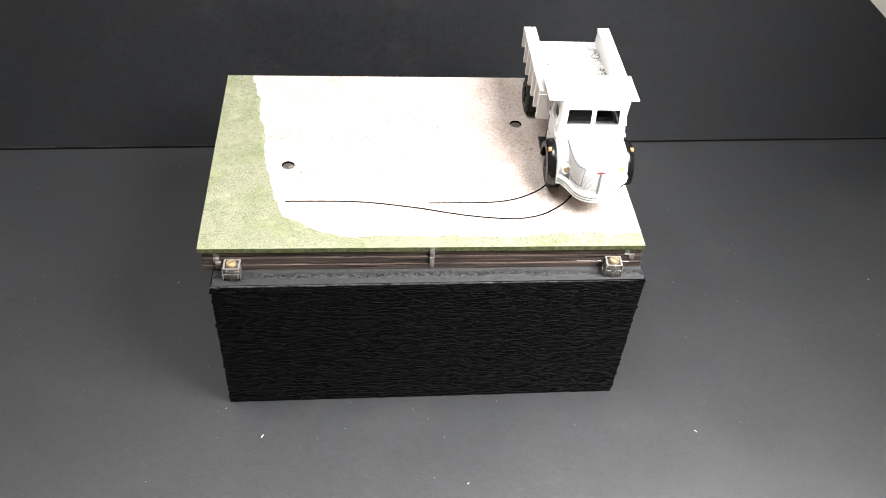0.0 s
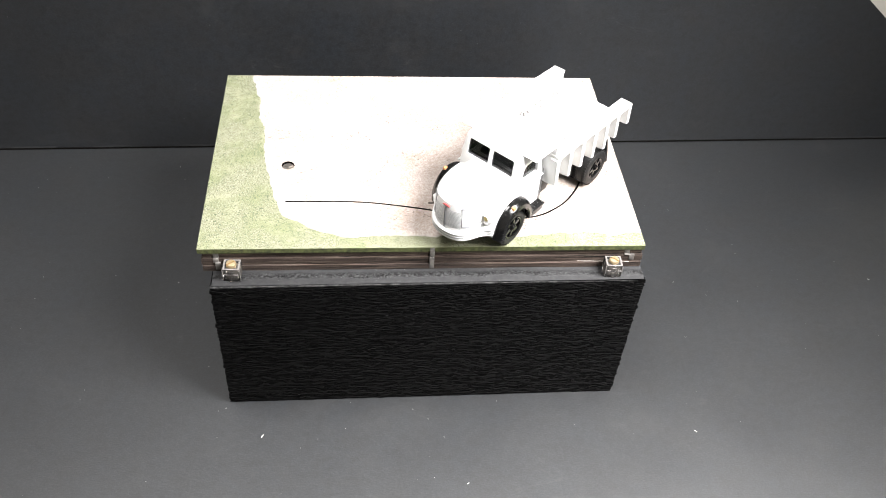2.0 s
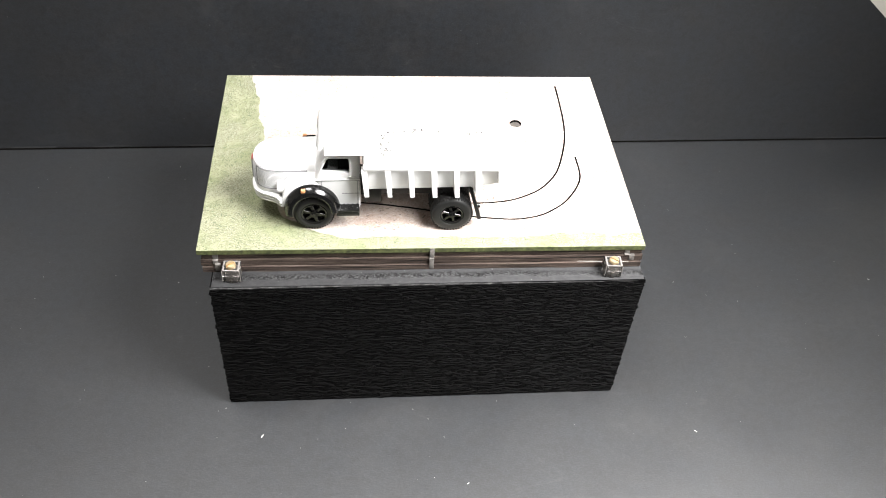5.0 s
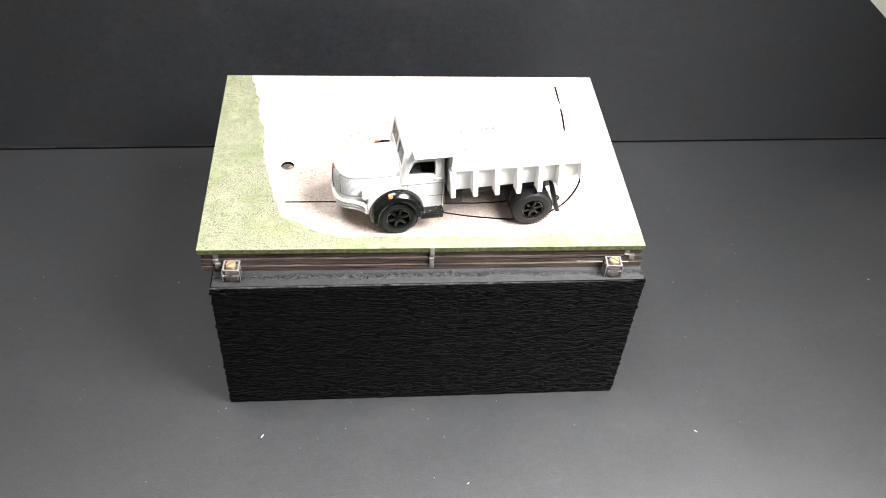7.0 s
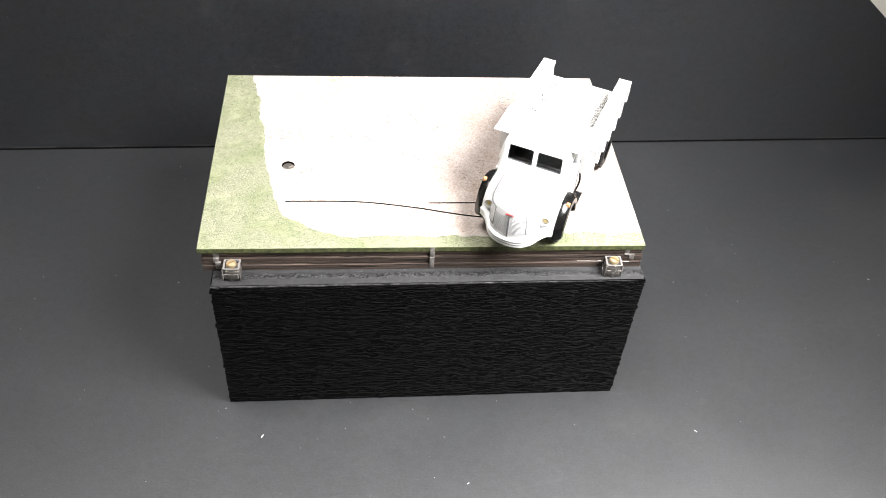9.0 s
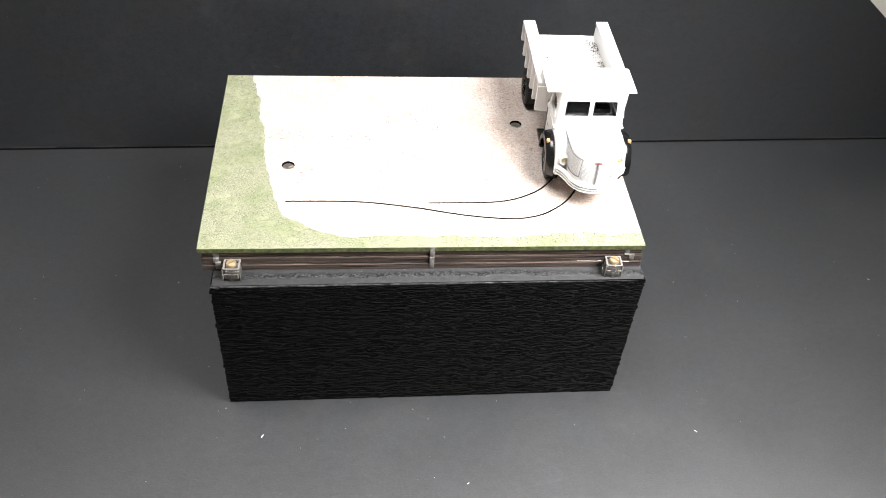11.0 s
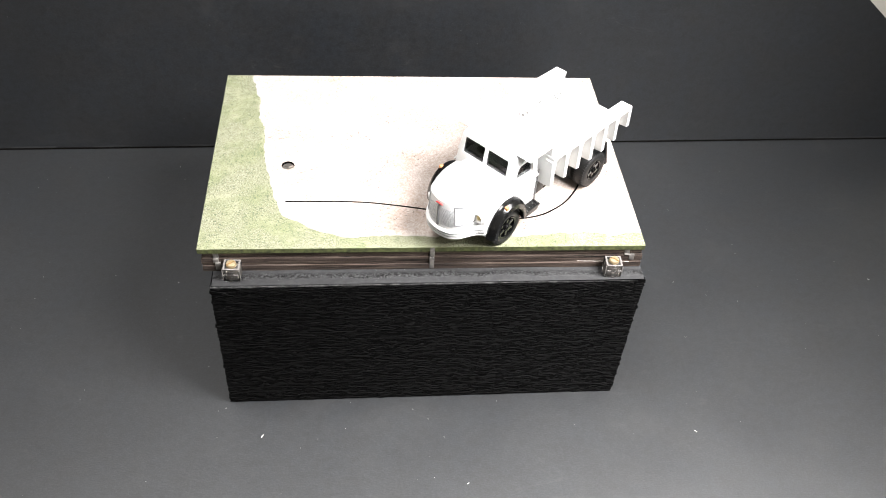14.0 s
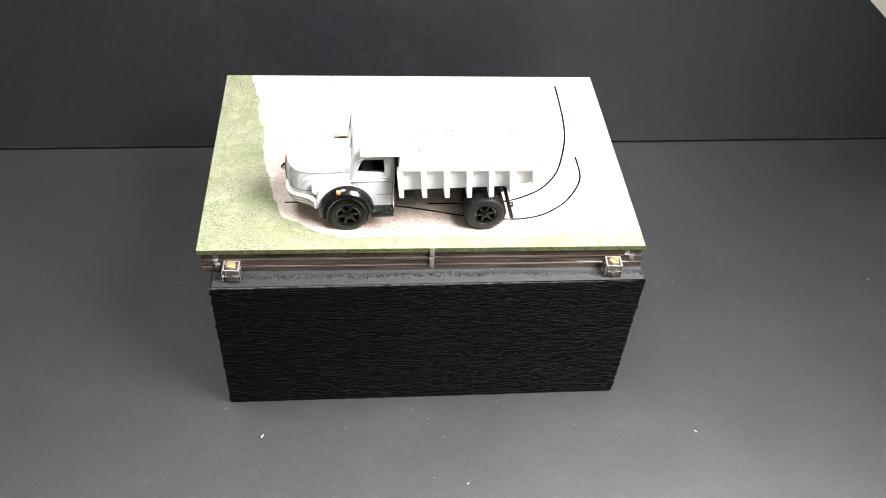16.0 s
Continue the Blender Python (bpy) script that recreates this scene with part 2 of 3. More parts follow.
def box(bm, x0, x1, y0, y1, z0, z1, bevel=0.0, seg=2):
    m = Matrix.LocRotScale(Vector((x0 + x1, y0 + y1, z0 + z1)) * 0.5 * MM, None, Vector((x1 - x0, y1 - y0, z1 - z0)) * MM)
    made = bmesh.ops.create_cube(bm, size=1, matrix=m)["verts"]
    if bevel:
        edges = list({e for v in made for e in v.link_edges})
        bmesh.ops.bevel(bm, geom=edges, offset=bevel * MM, segments=seg, profile=0.5, affect="EDGES", clamp_overlap=True)
    return bm


def boxes(*sizes):
    bm = bmesh.new()
    for s in sizes:
        box(bm, *s)
    return bm


def prism(bm, outline, axis, a, b, bevel=0.0):
    """An outline of 2D points pushed out along an axis from a to b."""
    def put(p, c):
        v = {"x": (c, p[0], p[1]), "y": (p[0], c, p[1]), "z": (p[0], p[1], c)}[axis]
        return bm.verts.new(Vector(v) * MM)
    lo, hi = [put(p, a) for p in outline], [put(p, b) for p in outline]
    n = len(outline)
    faces = [bm.faces.new(lo[::-1]), bm.faces.new(hi)]
    faces += [bm.faces.new((lo[i], lo[(i + 1) % n], hi[(i + 1) % n], hi[i])) for i in range(n)]
    if bevel:
        edges = list({e for f in faces for e in f.edges})
        bmesh.ops.bevel(bm, geom=edges, offset=bevel * MM, segments=2, profile=0.5, affect="EDGES", clamp_overlap=True)
    return bm


def loft(bm, loops, cap=True, closed=True):
    rows = [[bm.verts.new(Vector(p) * MM) for p in lp] for lp in loops]
    n = len(rows[0])
    for a, b in zip(rows, rows[1:]):
        for i in range(n if closed else n - 1):
            j = (i + 1) % n
            bm.faces.new((a[i], a[j], b[j], b[i]))
    if cap:
        bm.faces.new(rows[0][::-1])
        bm.faces.new(rows[-1])
    return bm


def lathe(bm, profile, seg=40, axis="y", at=(0, 0, 0)):
    """A ring of (radius, offset) points turned about an axis through at."""
    loops = []
    for k in range(seg):
        a = 2 * math.pi * k / seg
        c, s = math.cos(a), math.sin(a)
        lp = []
        for r, o in profile:
            v = {"y": (r * c, o, r * s), "z": (r * c, r * s, o), "x": (o, r * c, r * s)}[axis]
            lp.append((v[0] + at[0], v[1] + at[1], v[2] + at[2]))
        loops.append(lp)
    rows = [[bm.verts.new(Vector(p) * MM) for p in lp] for lp in loops]
    n = len(profile)
    for k in range(seg):
        a, b = rows[k], rows[(k + 1) % seg]
        for i in range(n):
            j = (i + 1) % n
            bm.faces.new((a[i], a[j], b[j], b[i]))
    return bm


def disc(bm, r, o0, o1, axis="y", at=(0, 0, 0), seg=24):
    pts = [(r * math.cos(2 * math.pi * k / seg), r * math.sin(2 * math.pi * k / seg)) for k in range(seg)]
    d = {"y": (at[0], at[2]), "z": (at[0], at[1]), "x": (at[1], at[2])}[axis]
    base = {"y": at[1], "z": at[2], "x": at[0]}[axis]
    return prism(bm, [(p[0] + d[0], p[1] + d[1]) for p in pts], axis, base + o0, base + o1)


def curve_through(points, steps=10):
    """A smooth line through the points (Catmull-Rom)."""
    p = [Vector(q) for q in points]
    p = [2 * p[0] - p[1], *p, 2 * p[-1] - p[-2]]
    out = []
    for i in range(1, len(p) - 2):
        for k in range(steps):
            t = k / steps
            out.append(0.5 * (2 * p[i] + (p[i + 1] - p[i - 1]) * t + (2 * p[i - 1] - 5 * p[i] + 4 * p[i + 1] - p[i + 2]) * t * t
                              + (3 * p[i] - p[i - 1] - 3 * p[i + 1] + p[i + 2]) * t ** 3))
    return out + [p[-2]]


def sweep(bm, line, half_w, half_h):
    """A flat bar of oval section along a level line."""
    loops = []
    for i, q in enumerate(line):
        d = line[min(i + 1, len(line) - 1)] - line[max(i - 1, 0)]
        side = Vector((d.y, -d.x, 0)).normalized()
        lp = []
        for k in range(8):
            a = 2 * math.pi * k / 8 + math.pi / 8
            lp.append(q + side * half_w * math.cos(a) * 1.08 + Vector((0, 0, half_h * math.sin(a) * 1.08)))
        loops.append(lp)
    return loft(bm, loops)


def carved(me, *cutters):
    """The mesh less the cutters."""
    ob = new("blank", me)
    tools = []
    for bm in cutters:
        c = new("cutter", finish(bm, DARK, 0))
        mod = ob.modifiers.new("cut", "BOOLEAN")
        mod.operation, mod.solver, mod.object = "DIFFERENCE", "EXACT", c
        tools.append(c)
    bpy.context.view_layer.update()
    out = bpy.data.meshes.new_from_object(ob.evaluated_get(bpy.context.evaluated_depsgraph_get()))
    for o in (ob, *tools):
        bpy.data.objects.remove(o)
    return out


def meshed(name, me, parent, label="", smooth=35):
    ob = new(name, me)
    ob.parent = parent
    if smooth:
        me.polygons.foreach_set("use_smooth", [True] * len(me.polygons))
        me.set_sharp_from_angle(angle=radians(smooth))
    return tagged(ob, label)


# ---- the setting ----
def setting():
    bm = boxes((-700, 1000, -700, 420, -4, 0))
    bm.normal_update()
    floor = part("ground", bm, PAPER)
    tagged(floor, "matt black paper sheet laid as a table surface, dusty", "table surface", kind="structure")
    # backdrop board, turned slightly, its upper corner cut off
    bm = prism(bmesh.new(), [(-560, 1.5), (663, 1.5), (210, 357), (130, 420), (-560, 420)], "y", 0, 4)
    tagged(part("backdrop", bm, BOARD, at=pose(0, 0.2590, 0, rz=1.36)), "matt black backdrop board with a cut corner", "backdrop", kind="structure")
    # added near-black strip that stands in for the shaded gap under the board
    bm = boxes((-560, 655, -0.5, 4.6, 0.05, 1.4))
    tagged(part("trim", bm, DARK, at=pose(0, 0.2590, 0, rz=1.36)), "dark strip painting in the shaded gap at the foot of the backdrop", "joint", kind="structure")
    # the board's cut foot, worn pale in stretches
    bm = bmesh.new()
    rng, x = random.Random(7), -560.0
    while x < 640:
        step = rng.uniform(14, 46)
        if rng.random() < 0.72:
            box(bm, x, min(x + step, 650), -0.22, 0.1, 1.5, 1.5 + rng.uniform(0.5, 1.0))
        x += step * rng.uniform(1.0, 1.25)
    tagged(part("trim", bm, WORN_EDGE, at=pose(0, 0.2590, 0, rz=1.36)), "worn grey cut edge of the backdrop board", "board edge", kind="structure")
    # the room about the table
    floor_z, top = -4, 1650
    walls = (("wall_north", (-1700, 1900, 900, 1000)), ("wall_south", (-1700, 1900, -1900, -1800)),
             ("wall_west", (-1800, -1700, -1900, 1000)), ("wall_east", (1900, 2000, -1900, 1000)))
    for name, (a, b, c, d) in walls:
        tagged(part(name, boxes((a, b, c, d, floor_z, top)), BEIGE), "plain beige painted room wall", "wall", kind="structure")
    tagged(part("ceiling", boxes((-1800, 2000, -1900, 1000, top, top + 60)), BEIGE), "plain beige ceiling", "ceiling", kind="structure")
    tagged(part("floor", boxes((-1800, 2000, -1900, 1000, floor_z - 60, floor_z)), BEIGE), "plain room floor", "floor", kind="structure")


def lint():
    """Loose white specks and fibres on the black paper."""
    rng = random.Random(4)
    spots = [(28, -27, 3.2), (299, -32, 2.6), (151, -64, 2.2), (375, 127, 1.4), (470, 98, 2.0), (-40, 103, 1.3), (335, 177, 1.0), (4, -6, 1.2)]
    spots += [(rng.uniform(-190, 460), rng.uniform(-90, 240), rng.choice((0.35, 0.45, 0.6, 0.9))) for _ in range(90)]
    bm = bmesh.new()
    for x, y, s in spots:
        a = rng.uniform(0, 6.3)
        m = Matrix.LocRotScale(Vector((x, y, 0.16)) * MM, Euler((0, 0, a)), Vector((s, max(0.25, s * 0.25), 0.2)) * MM)
        bmesh.ops.create_icosphere(bm, subdivisions=1, radius=0.5, matrix=m)
    tagged(part("lint", bm, LINT), "white lint and dust specks on black paper", "dust", kind="stuff")


# ---- the display stand ----
DECK, LEDGE = 121.8, 105.5
SLOT_FRONT = ((45.5, 51.1), (60, 51.1), (76.4, 50.9), (92.8, 49.9), (109.1, 47.3), (125.4, 44), (141.6, 40), (157.8, 36.9),
              (177.4, 35.1), (191, 37.4), (200.1, 41.8), (209.9, 49.7), (216.6, 58.4), (221.2, 66.6), (223.2, 73), (223.8, 80.1), (223.6, 91.8))
SLOT_REAR = ((128.4, 49.2), (142.3, 49.2), (159.1, 49.3), (169.2, 50), (179.6, 52.2), (190.5, 57.2), (198.3, 62.9), (206.8, 73),
             (212.2, 84), (218.2, 102.8), (221.1, 117.6), (222.4, 131.8), (223, 149.1), (223.2, 169.2))


def slot_cutter(points):
    line = curve_through([(*p, 0) for p in points], 5)
    left, right = [], []
    for i, q in enumerate(line):
        d = line[min(i + 1, len(line) - 1)] - line[max(i - 1, 0)]
        n = Vector((-d.y, d.x, 0)).normalized() * 0.56
        left.append(q + n)
        right.append(q - n)
    ring = left + right[::-1]
    return prism(bmesh.new(), [(p.x, p.y) for p in ring], "z", DECK - 2.45, DECK + 2)


def stand():
    st = tagged(empty("display_stand"), "black wooden box stand with a printed grass and quarry yard top", "display stand")
    # plinth: rough-sawn black box, its end grain ragged
    bm = boxes((6.4, 250.8, 1.6, 190, 0.2, LEDGE))
    for axis, cuts in ((2, 44), (0, 24)):
        edges = [e for e in bm.edges if abs((e.verts[0].co - e.verts[1].co)[axis]) > 1e-6 and abs((e.verts[0].co - e.verts[1].co).normalized()[axis]) > 0.9]
        bmesh.ops.subdivide_edges(bm, edges=edges, cuts=cuts, use_grid_fill=True)
    for v in bm.verts:
        x, y, z = v.co / MM
        ragged = noise.noise((x * 0.01, y * 0.15, z * 0.42)) * 1.5 + noise.noise((3, y * 0.3, z * 1.3)) * 1.0
        if x < 6.5 or x > 250:
            v.co.x += (ragged - 0.4) * MM if x > 250 else (-ragged + 0.4) * MM
        if y < 2:
            v.co.y += (-1.0 + 1.8 * (x - 6.8) / 244.6) * MM
        if z > 104 and y < 2:
            v.co.z += noise.noise((x * 0.09, 2, 7)) * 0.35 * MM
            v.co.y += noise.noise((x * 0.2, 9, 7)) * 0.3 * MM
    part("plinth", bm, WOOD_BLACK, st, "rough black painted wooden box", smooth=20)
    bm = bmesh.new()
    nx, nz = 300, 150
    grid = []
    for i in range(nx + 1):
        col = []
        for k in range(nz + 1):
            x, z = 6.4 + 244.4 * i / nx, 0.4 + (LEDGE - 0.6) * k / nz
            y = -0.95 + 1.8 * (x - 6.8) / 244.6
            y += noise.noise((x * 0.10, 5, z * 0.75)) * 0.22 + noise.noise((x * 0.30, 8, z * 1.6)) * 0.16 + max(0, noise.noise((x * 0.22, 3, z * 0.9)) - 0.42) * -1.2
            if i in (0, nx):
                side = -1 if i == 0 else 1
                x += side * (noise.noise((1, i, z * 0.35)) * 1.2 + noise.noise((2, i, z * 1.1)) * 1.3 - 0.1)
            if k == nz:
                z += noise.noise((x * 0.12, 2, 7)) * 0.3
            col.append(bm.verts.new(Vector((x, y - 0.2, z)) * MM))
        grid.append(col)
    for i in range(nx):
        for k in range(nz):
            bm.faces.new((grid[i][k], grid[i + 1][k], grid[i + 1][k + 1], grid[i][k + 1]))
    ring = [grid[i][0] for i in range(nx + 1)] + [grid[nx][k] for k in range(1, nz + 1)] + [grid[i][nz] for i in range(nx - 1, -1, -1)] + [grid[0][k] for k in range(nz - 1, 0, -1)]
    back = [bm.verts.new(v.co + Vector((0, 2.6 * MM, 0))) for v in ring]
    for a in range(len(ring)):
        b = (a + 1) % len(ring)
        bm.faces.new((ring[b], ring[a], back[a], back[b]))
    board = part("front_board", bm, WOOD_BLACK, st, "rough-grained black painted front board", smooth=50)
    # raised grain: slivers standing proud of the board, tapered at both ends
    rng = random.Random(21)
    verts, faces = [], []
    for _ in range(6500):
        x, z = rng.uniform(7, 250), rng.uniform(1.5, LEDGE - 1.5)
        long, deep, high = rng.uniform(0.8, 3.2) * rng.choice((0.5, 1, 1, 2.0)), rng.uniform(0.05, 0.28), rng.uniform(0.12, 0.3)
        wave, lean = rng.uniform(-0.25, 0.25), rng.uniform(-0.03, 0.03)
        rows = []
        for k in range(5):
            u = k / 4 * 2 - 1
            px = min(250.2, max(6.8, x + u * long))
            full = (1 - u * u) ** 0.6 * rng.uniform(0.75, 1.0)
            pz = z + lean * u * long + wave * u * u
            face = -1.25 + 1.8 * (px - 6.8) / 244.6 + 0.15
            rows.append(len(verts))
            verts += [Vector(p) * MM for p in ((px, face, pz + high * full * 0.5), (px, face - (0.3 + deep) * full, pz + high * full * 0.3), (px, face, pz - high * full))]
        for a, b in zip(rows, rows[1:]):
            faces += [(a, b, b + 1, a + 1), (a + 1, b + 1, b + 2, a + 2)]
    me = bpy.data.meshes.new("mesh")
    me.from_pydata(verts, [], faces)
    me.materials.append(WOOD_RIDGE)
    tagged(meshed("wood_grain", me, board, "raised black wood grain", 60), kind="stuff")
    bm = prism(bmesh.new(), [(7.4, -0.6), (250.2, 1.1), (250.2, 189), (7.4, 189)], "z", LEDGE + 0.15, LEDGE + 0.55, 0.15)
    part("ledge_strip", bm, FELT, st, "dusty textured black ledge")
    # sheet on its card, with the slots and two bolt holes cut in
    bm = boxes((0, 250, 12, 180.5, DECK - 3.2, DECK))
    holes = bmesh.new()
    for x, y in ((45.4, 84.0), (190.2, 126.6)):
        disc(holes, 3.9, DECK - 2.1, DECK + 2, "z", (x, y, 0), 28)
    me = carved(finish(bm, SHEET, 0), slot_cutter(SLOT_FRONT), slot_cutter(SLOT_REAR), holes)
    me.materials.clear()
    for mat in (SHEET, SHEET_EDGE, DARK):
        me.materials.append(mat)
    # inner faces of slots and holes get their shade as near-black colour
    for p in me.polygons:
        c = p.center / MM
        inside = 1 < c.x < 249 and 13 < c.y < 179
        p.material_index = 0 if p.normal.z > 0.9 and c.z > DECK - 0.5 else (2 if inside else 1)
    meshed("scenery_sheet", me, st, "printed sheet of grass verge and pale quarry ground", 0)
    for x, y, turn in ((45.4, 84.0, 0.5), (190.2, 126.6, 1.1)):
        bm = bmesh.new()
        disc(bm, 3.5, DECK - 2.2, DECK - 1.3, "z", (x, y, 0), 24)
        for k in range(3):
            a = turn + k * 2.09
            prism(bm, [(x + math.cos(a + d) * r, y + math.sin(a + d) * r) for d, r in ((-0.12, 3), (0.12, 3), (1.2, 0.5), (-1.2, 0.5))], "z", DECK - 1.3, DECK - 0.9)
        part("bolt", bm, TIN, st, "dark bolt head sunk in a hole")
    # filler coloured near black so the plank gaps look shaded
    part("core", boxes((8, 243, 19, 173, LEDGE + 0.7, DECK - 3.3)), DARK, st)
    # weathered edging, two courses a side, ends overlapping
    rng = random.Random(2)

    def plank(x0, x1, y0, y1, z0, z1, along):
        bm = boxes((x0, x1, y0, y1, z0, z1))
        edges = [e for e in bm.edges if abs((e.verts[0].co - e.verts[1].co)[along]) > 0.02]
        bmesh.ops.subdivide_edges(bm, edges=edges, cuts=26, use_grid_fill=True)
        seed = rng.uniform(0, 90)
        for v in bm.verts:
            q = v.co / MM
            v.co.z += noise.noise((q[along] * 0.06, seed, q.z)) * 0.35 * MM
            v.co[1 - along] += noise.noise((q[along] * 0.09, seed + 9, q.z)) * 0.3 * MM
        part("plank", bm, WOOD_OLD, st)

    for z0, z1, out, y0 in ((LEDGE + 0.7, 109.6, 0.2, 11.0), (110.3, 114.3, 0.7, 12.0), (115.0, DECK - 3.7, -0.1, 13.0)):
        cut = 128 + rng.uniform(-1, 1)
        plank(2.2 - out, cut, y0, 19, z0, z1, 0)
        plank(cut + 0.4, 249.2 + out, y0, 19, z0, z1, 0)
        plank(2.2, 249, 173.5, 179, z0, z1, 0)
        plank(2.2 - out, 8, 19.4, 173.2, z0, z1, 1)
        plank(243, 249, 19.4, 173.2, z0, z1, 1)
    for x, z0, z1, w in ((9.4, 111.6, 119, 3.0), (10.5, 107.4, 112.4, 3.0), (128.6, 106.6, DECK - 0.2, 2.6), (240.6, 115.2, 118.4, 2.8), (243.6, 110.8, 114.6, 3.0)):
        bm = bmesh.new()
        y0 = 10.6 if z0 < 110 else 11.6
        box(bm, x - w / 2, x + w / 2, y0, 13.3, z0, min(z1, 114.6), 0.25)
        if z1 > 114.6:
            box(bm, x - w / 2 + 0.1, x + w / 2 + 0.1, 11.7 if z1 > 121 else 12.7, 13.3, max(z0, 114.6), z1, 0.12)
        part("tape_strip", bm, TAPE, st, "crinkled grey tape strip over the planks")
    # terminal blocks: clear blocks with a brass screw each
    for x, y in ((18.6, 6.2), (231.6, 6.0)):
        blk = empty("terminal_block", st, pose(x * MM, y * MM, (LEDGE + 0.6) * MM, rz=-2))
        bm = bmesh.new()
        box(bm, -4.9, 4.9, -3.6, 4.6, 0, 9.2, 0.7)
        part("housing", bm, CLEAR, blk, "clear plastic housing")
        bm = boxes((-4.4, 4.4, -3.7, -2.9, 8.8, 9.5, 0.3), (-4.4, 4.4, 3.5, 4.3, 8.8, 9.5, 0.3), (-4.6, -3.5, -3.4, 4.3, 8.85, 9.45, 0.3), (3.5, 4.6, -3.4, 4.3, 8.85, 9.45, 0.3),
                   (-4.95, -4.5, -3.8, -3.3, 1.4, 8.8, 0.15), (4.5, 4.95, -3.8, -3.3, 0.8, 8.8, 0.15), (-4.2, 4.2, -3.95, -3.5, 5.0, 5.5, 0.15))
        part("rim", bm, FROST, blk, "pale translucent moulded edges")
        bm = bmesh.new()
        box(bm, -3.1, 3.1, -2.6, 3.2, 0.9, 6.6, 0.4)
        disc(bm, 1.5, -3.3, -2.2, "y", (0, 0, 3.2), 20)
        part("metal_sleeve", bm, TIN, blk)
        bm = bmesh.new()
        lathe(bm, [(0.02, 11.3), (2.5, 11.1), (2.85, 10.5), (2.8, 9.4), (0.02, 9.3)], 28, "z")
        me = carved(finish(bm, BRASS), box(bmesh.new(), -4, 4, -0.36, 0.36, 9.9, 13))
        sc = meshed("screw", me, blk, "slotted brass screw")
        sc.matrix_basis = pose(0, 0, 0, rz=38 if x < 100 else -35)
        part("rib", boxes((-1.1, 1.1, -4.1, -3.5, 0.3, 8.0)), CLEAR, blk)
        if x > 100:
            bm = disc(bmesh.new(), 0.11, -20, -5.2, "x", (0, 3.9, 5.4), 8)
            disc(bm, 0.11, 5.2, 10, "x", (0, 3.9, 5.4), 8)
            part("wire", bm, WIRE, blk, "bare thin wire end")
    return st


# ---- the dumper truck: x forward from the steering pin, y to its left ----
def wheel(truck, name, x, y, out, wide=8.6, size=1.0, hub=1.0):
    """A wheel whose outer face looks along out (+1 or -1)."""
    w = empty(name, truck, pose(x * MM, y * MM, 12.0 * size * MM))
    h = wide / 2
    bm = lathe(bmesh.new(), [(7.1 * hub, -h * 0.72), (8.2 * hub, -h * 0.95), (9.4, -h), (10.5, -h * 0.9), (11.3, -h * 0.68), (11.75, -h * 0.3), (11.75, h * 0.3), (11.3, h * 0.68), (10.5, h * 0.9), (9.4, h), (8.2 * hub, h * 0.95), (7.1 * hub, h * 0.72)], 56)
    for k in range(44):
        a = 2 * math.pi * k / 44
        for s in (-1, 1):
            m = Matrix.Rotation(a + s * 0.035, 4, "Y") @ Matrix.Translation(Vector((11.35, s * h * 0.56, 0)) * MM)
            m = m @ Matrix.Diagonal((1.0 * MM, h * 0.5 * MM, 0.7 * MM, 1))
            bmesh.ops.create_cube(bm, size=1, matrix=m)
    bmesh.ops.scale(bm, vec=(size, 1, size), verts=bm.verts)
    part("tyre", bm, RUBBER, w, "treaded black rubber tyre")
    bm = lathe(bmesh.new(), [(6.5, out * (h - 0.6)), (7.4, out * (h - 0.2)), (7.5, out * (h - 2.6)), (6.4, out * (h - 2.6))], 40)
    disc(bm, 7.2, *sorted((out * (h - 3.6), out * (h - 2.8))), "y", (0, 0, 0), 32)
    disc(bm, 2.3, *sorted((out * (h - 2.8), out * (h - 0.1))), "y", (0, 0, 0), 20)
    disc(bm, 1.2, *sorted((out * (h - 0.1), out * (h + 0.6))), "y", (0, 0, 0), 16)
    for k in range(6):
        a = math.pi * k / 3
        m = Matrix.Rotation(a, 4, "Y") @ Matrix.Translation(Vector((4.4, out * (h - 1.7), 0)) * MM) @ Matrix.Diagonal((5.0 * MM, 1.5 * MM, 2.0 * MM, 1))
        made = bmesh.ops.create_cube(bm, size=1, matrix=m)["verts"]
        bmesh.ops.bevel(bm, geom=list({e for v in made for e in v.link_edges}), offset=0.3 * MM, segments=1, affect="EDGES")
        m = Matrix.Rotation(a, 4, "Y") @ Matrix.Translation(Vector((1.75, out * (h + 0.05), 0)) * MM) @ Matrix.Diagonal((0.6 * MM, 0.5 * MM, 0.6 * MM, 1))
        bmesh.ops.create_cube(bm, size=1, matrix=m)
    bmesh.ops.scale(bm, vec=(size * hub, 1, size * hub), verts=bm.verts)
    part("rim", bm, BLACK, w, "glossy black six-spoke rim")
    return w


# bonnet: height, nose, half width
BONNET = ((14.5, 39.0, 14.5), (18, 40.2, 14.7), (24, 40.7, 14.8), (30, 40.7, 14.8), (34.4, 40.4, 14.6), (36.6, 39.9, 14.2), (38.1, 38.2, 12.7), (39.2, 34.5, 10.8), (40.1, 27, 8.4), (40.8, 16, 5.2))


def bluff(u):
    """Width of the bonnet from its back (0) to its nose (1)."""
    return (1 - 0.07 * u) * max(0.0, 1 - u ** 9) ** 0.56


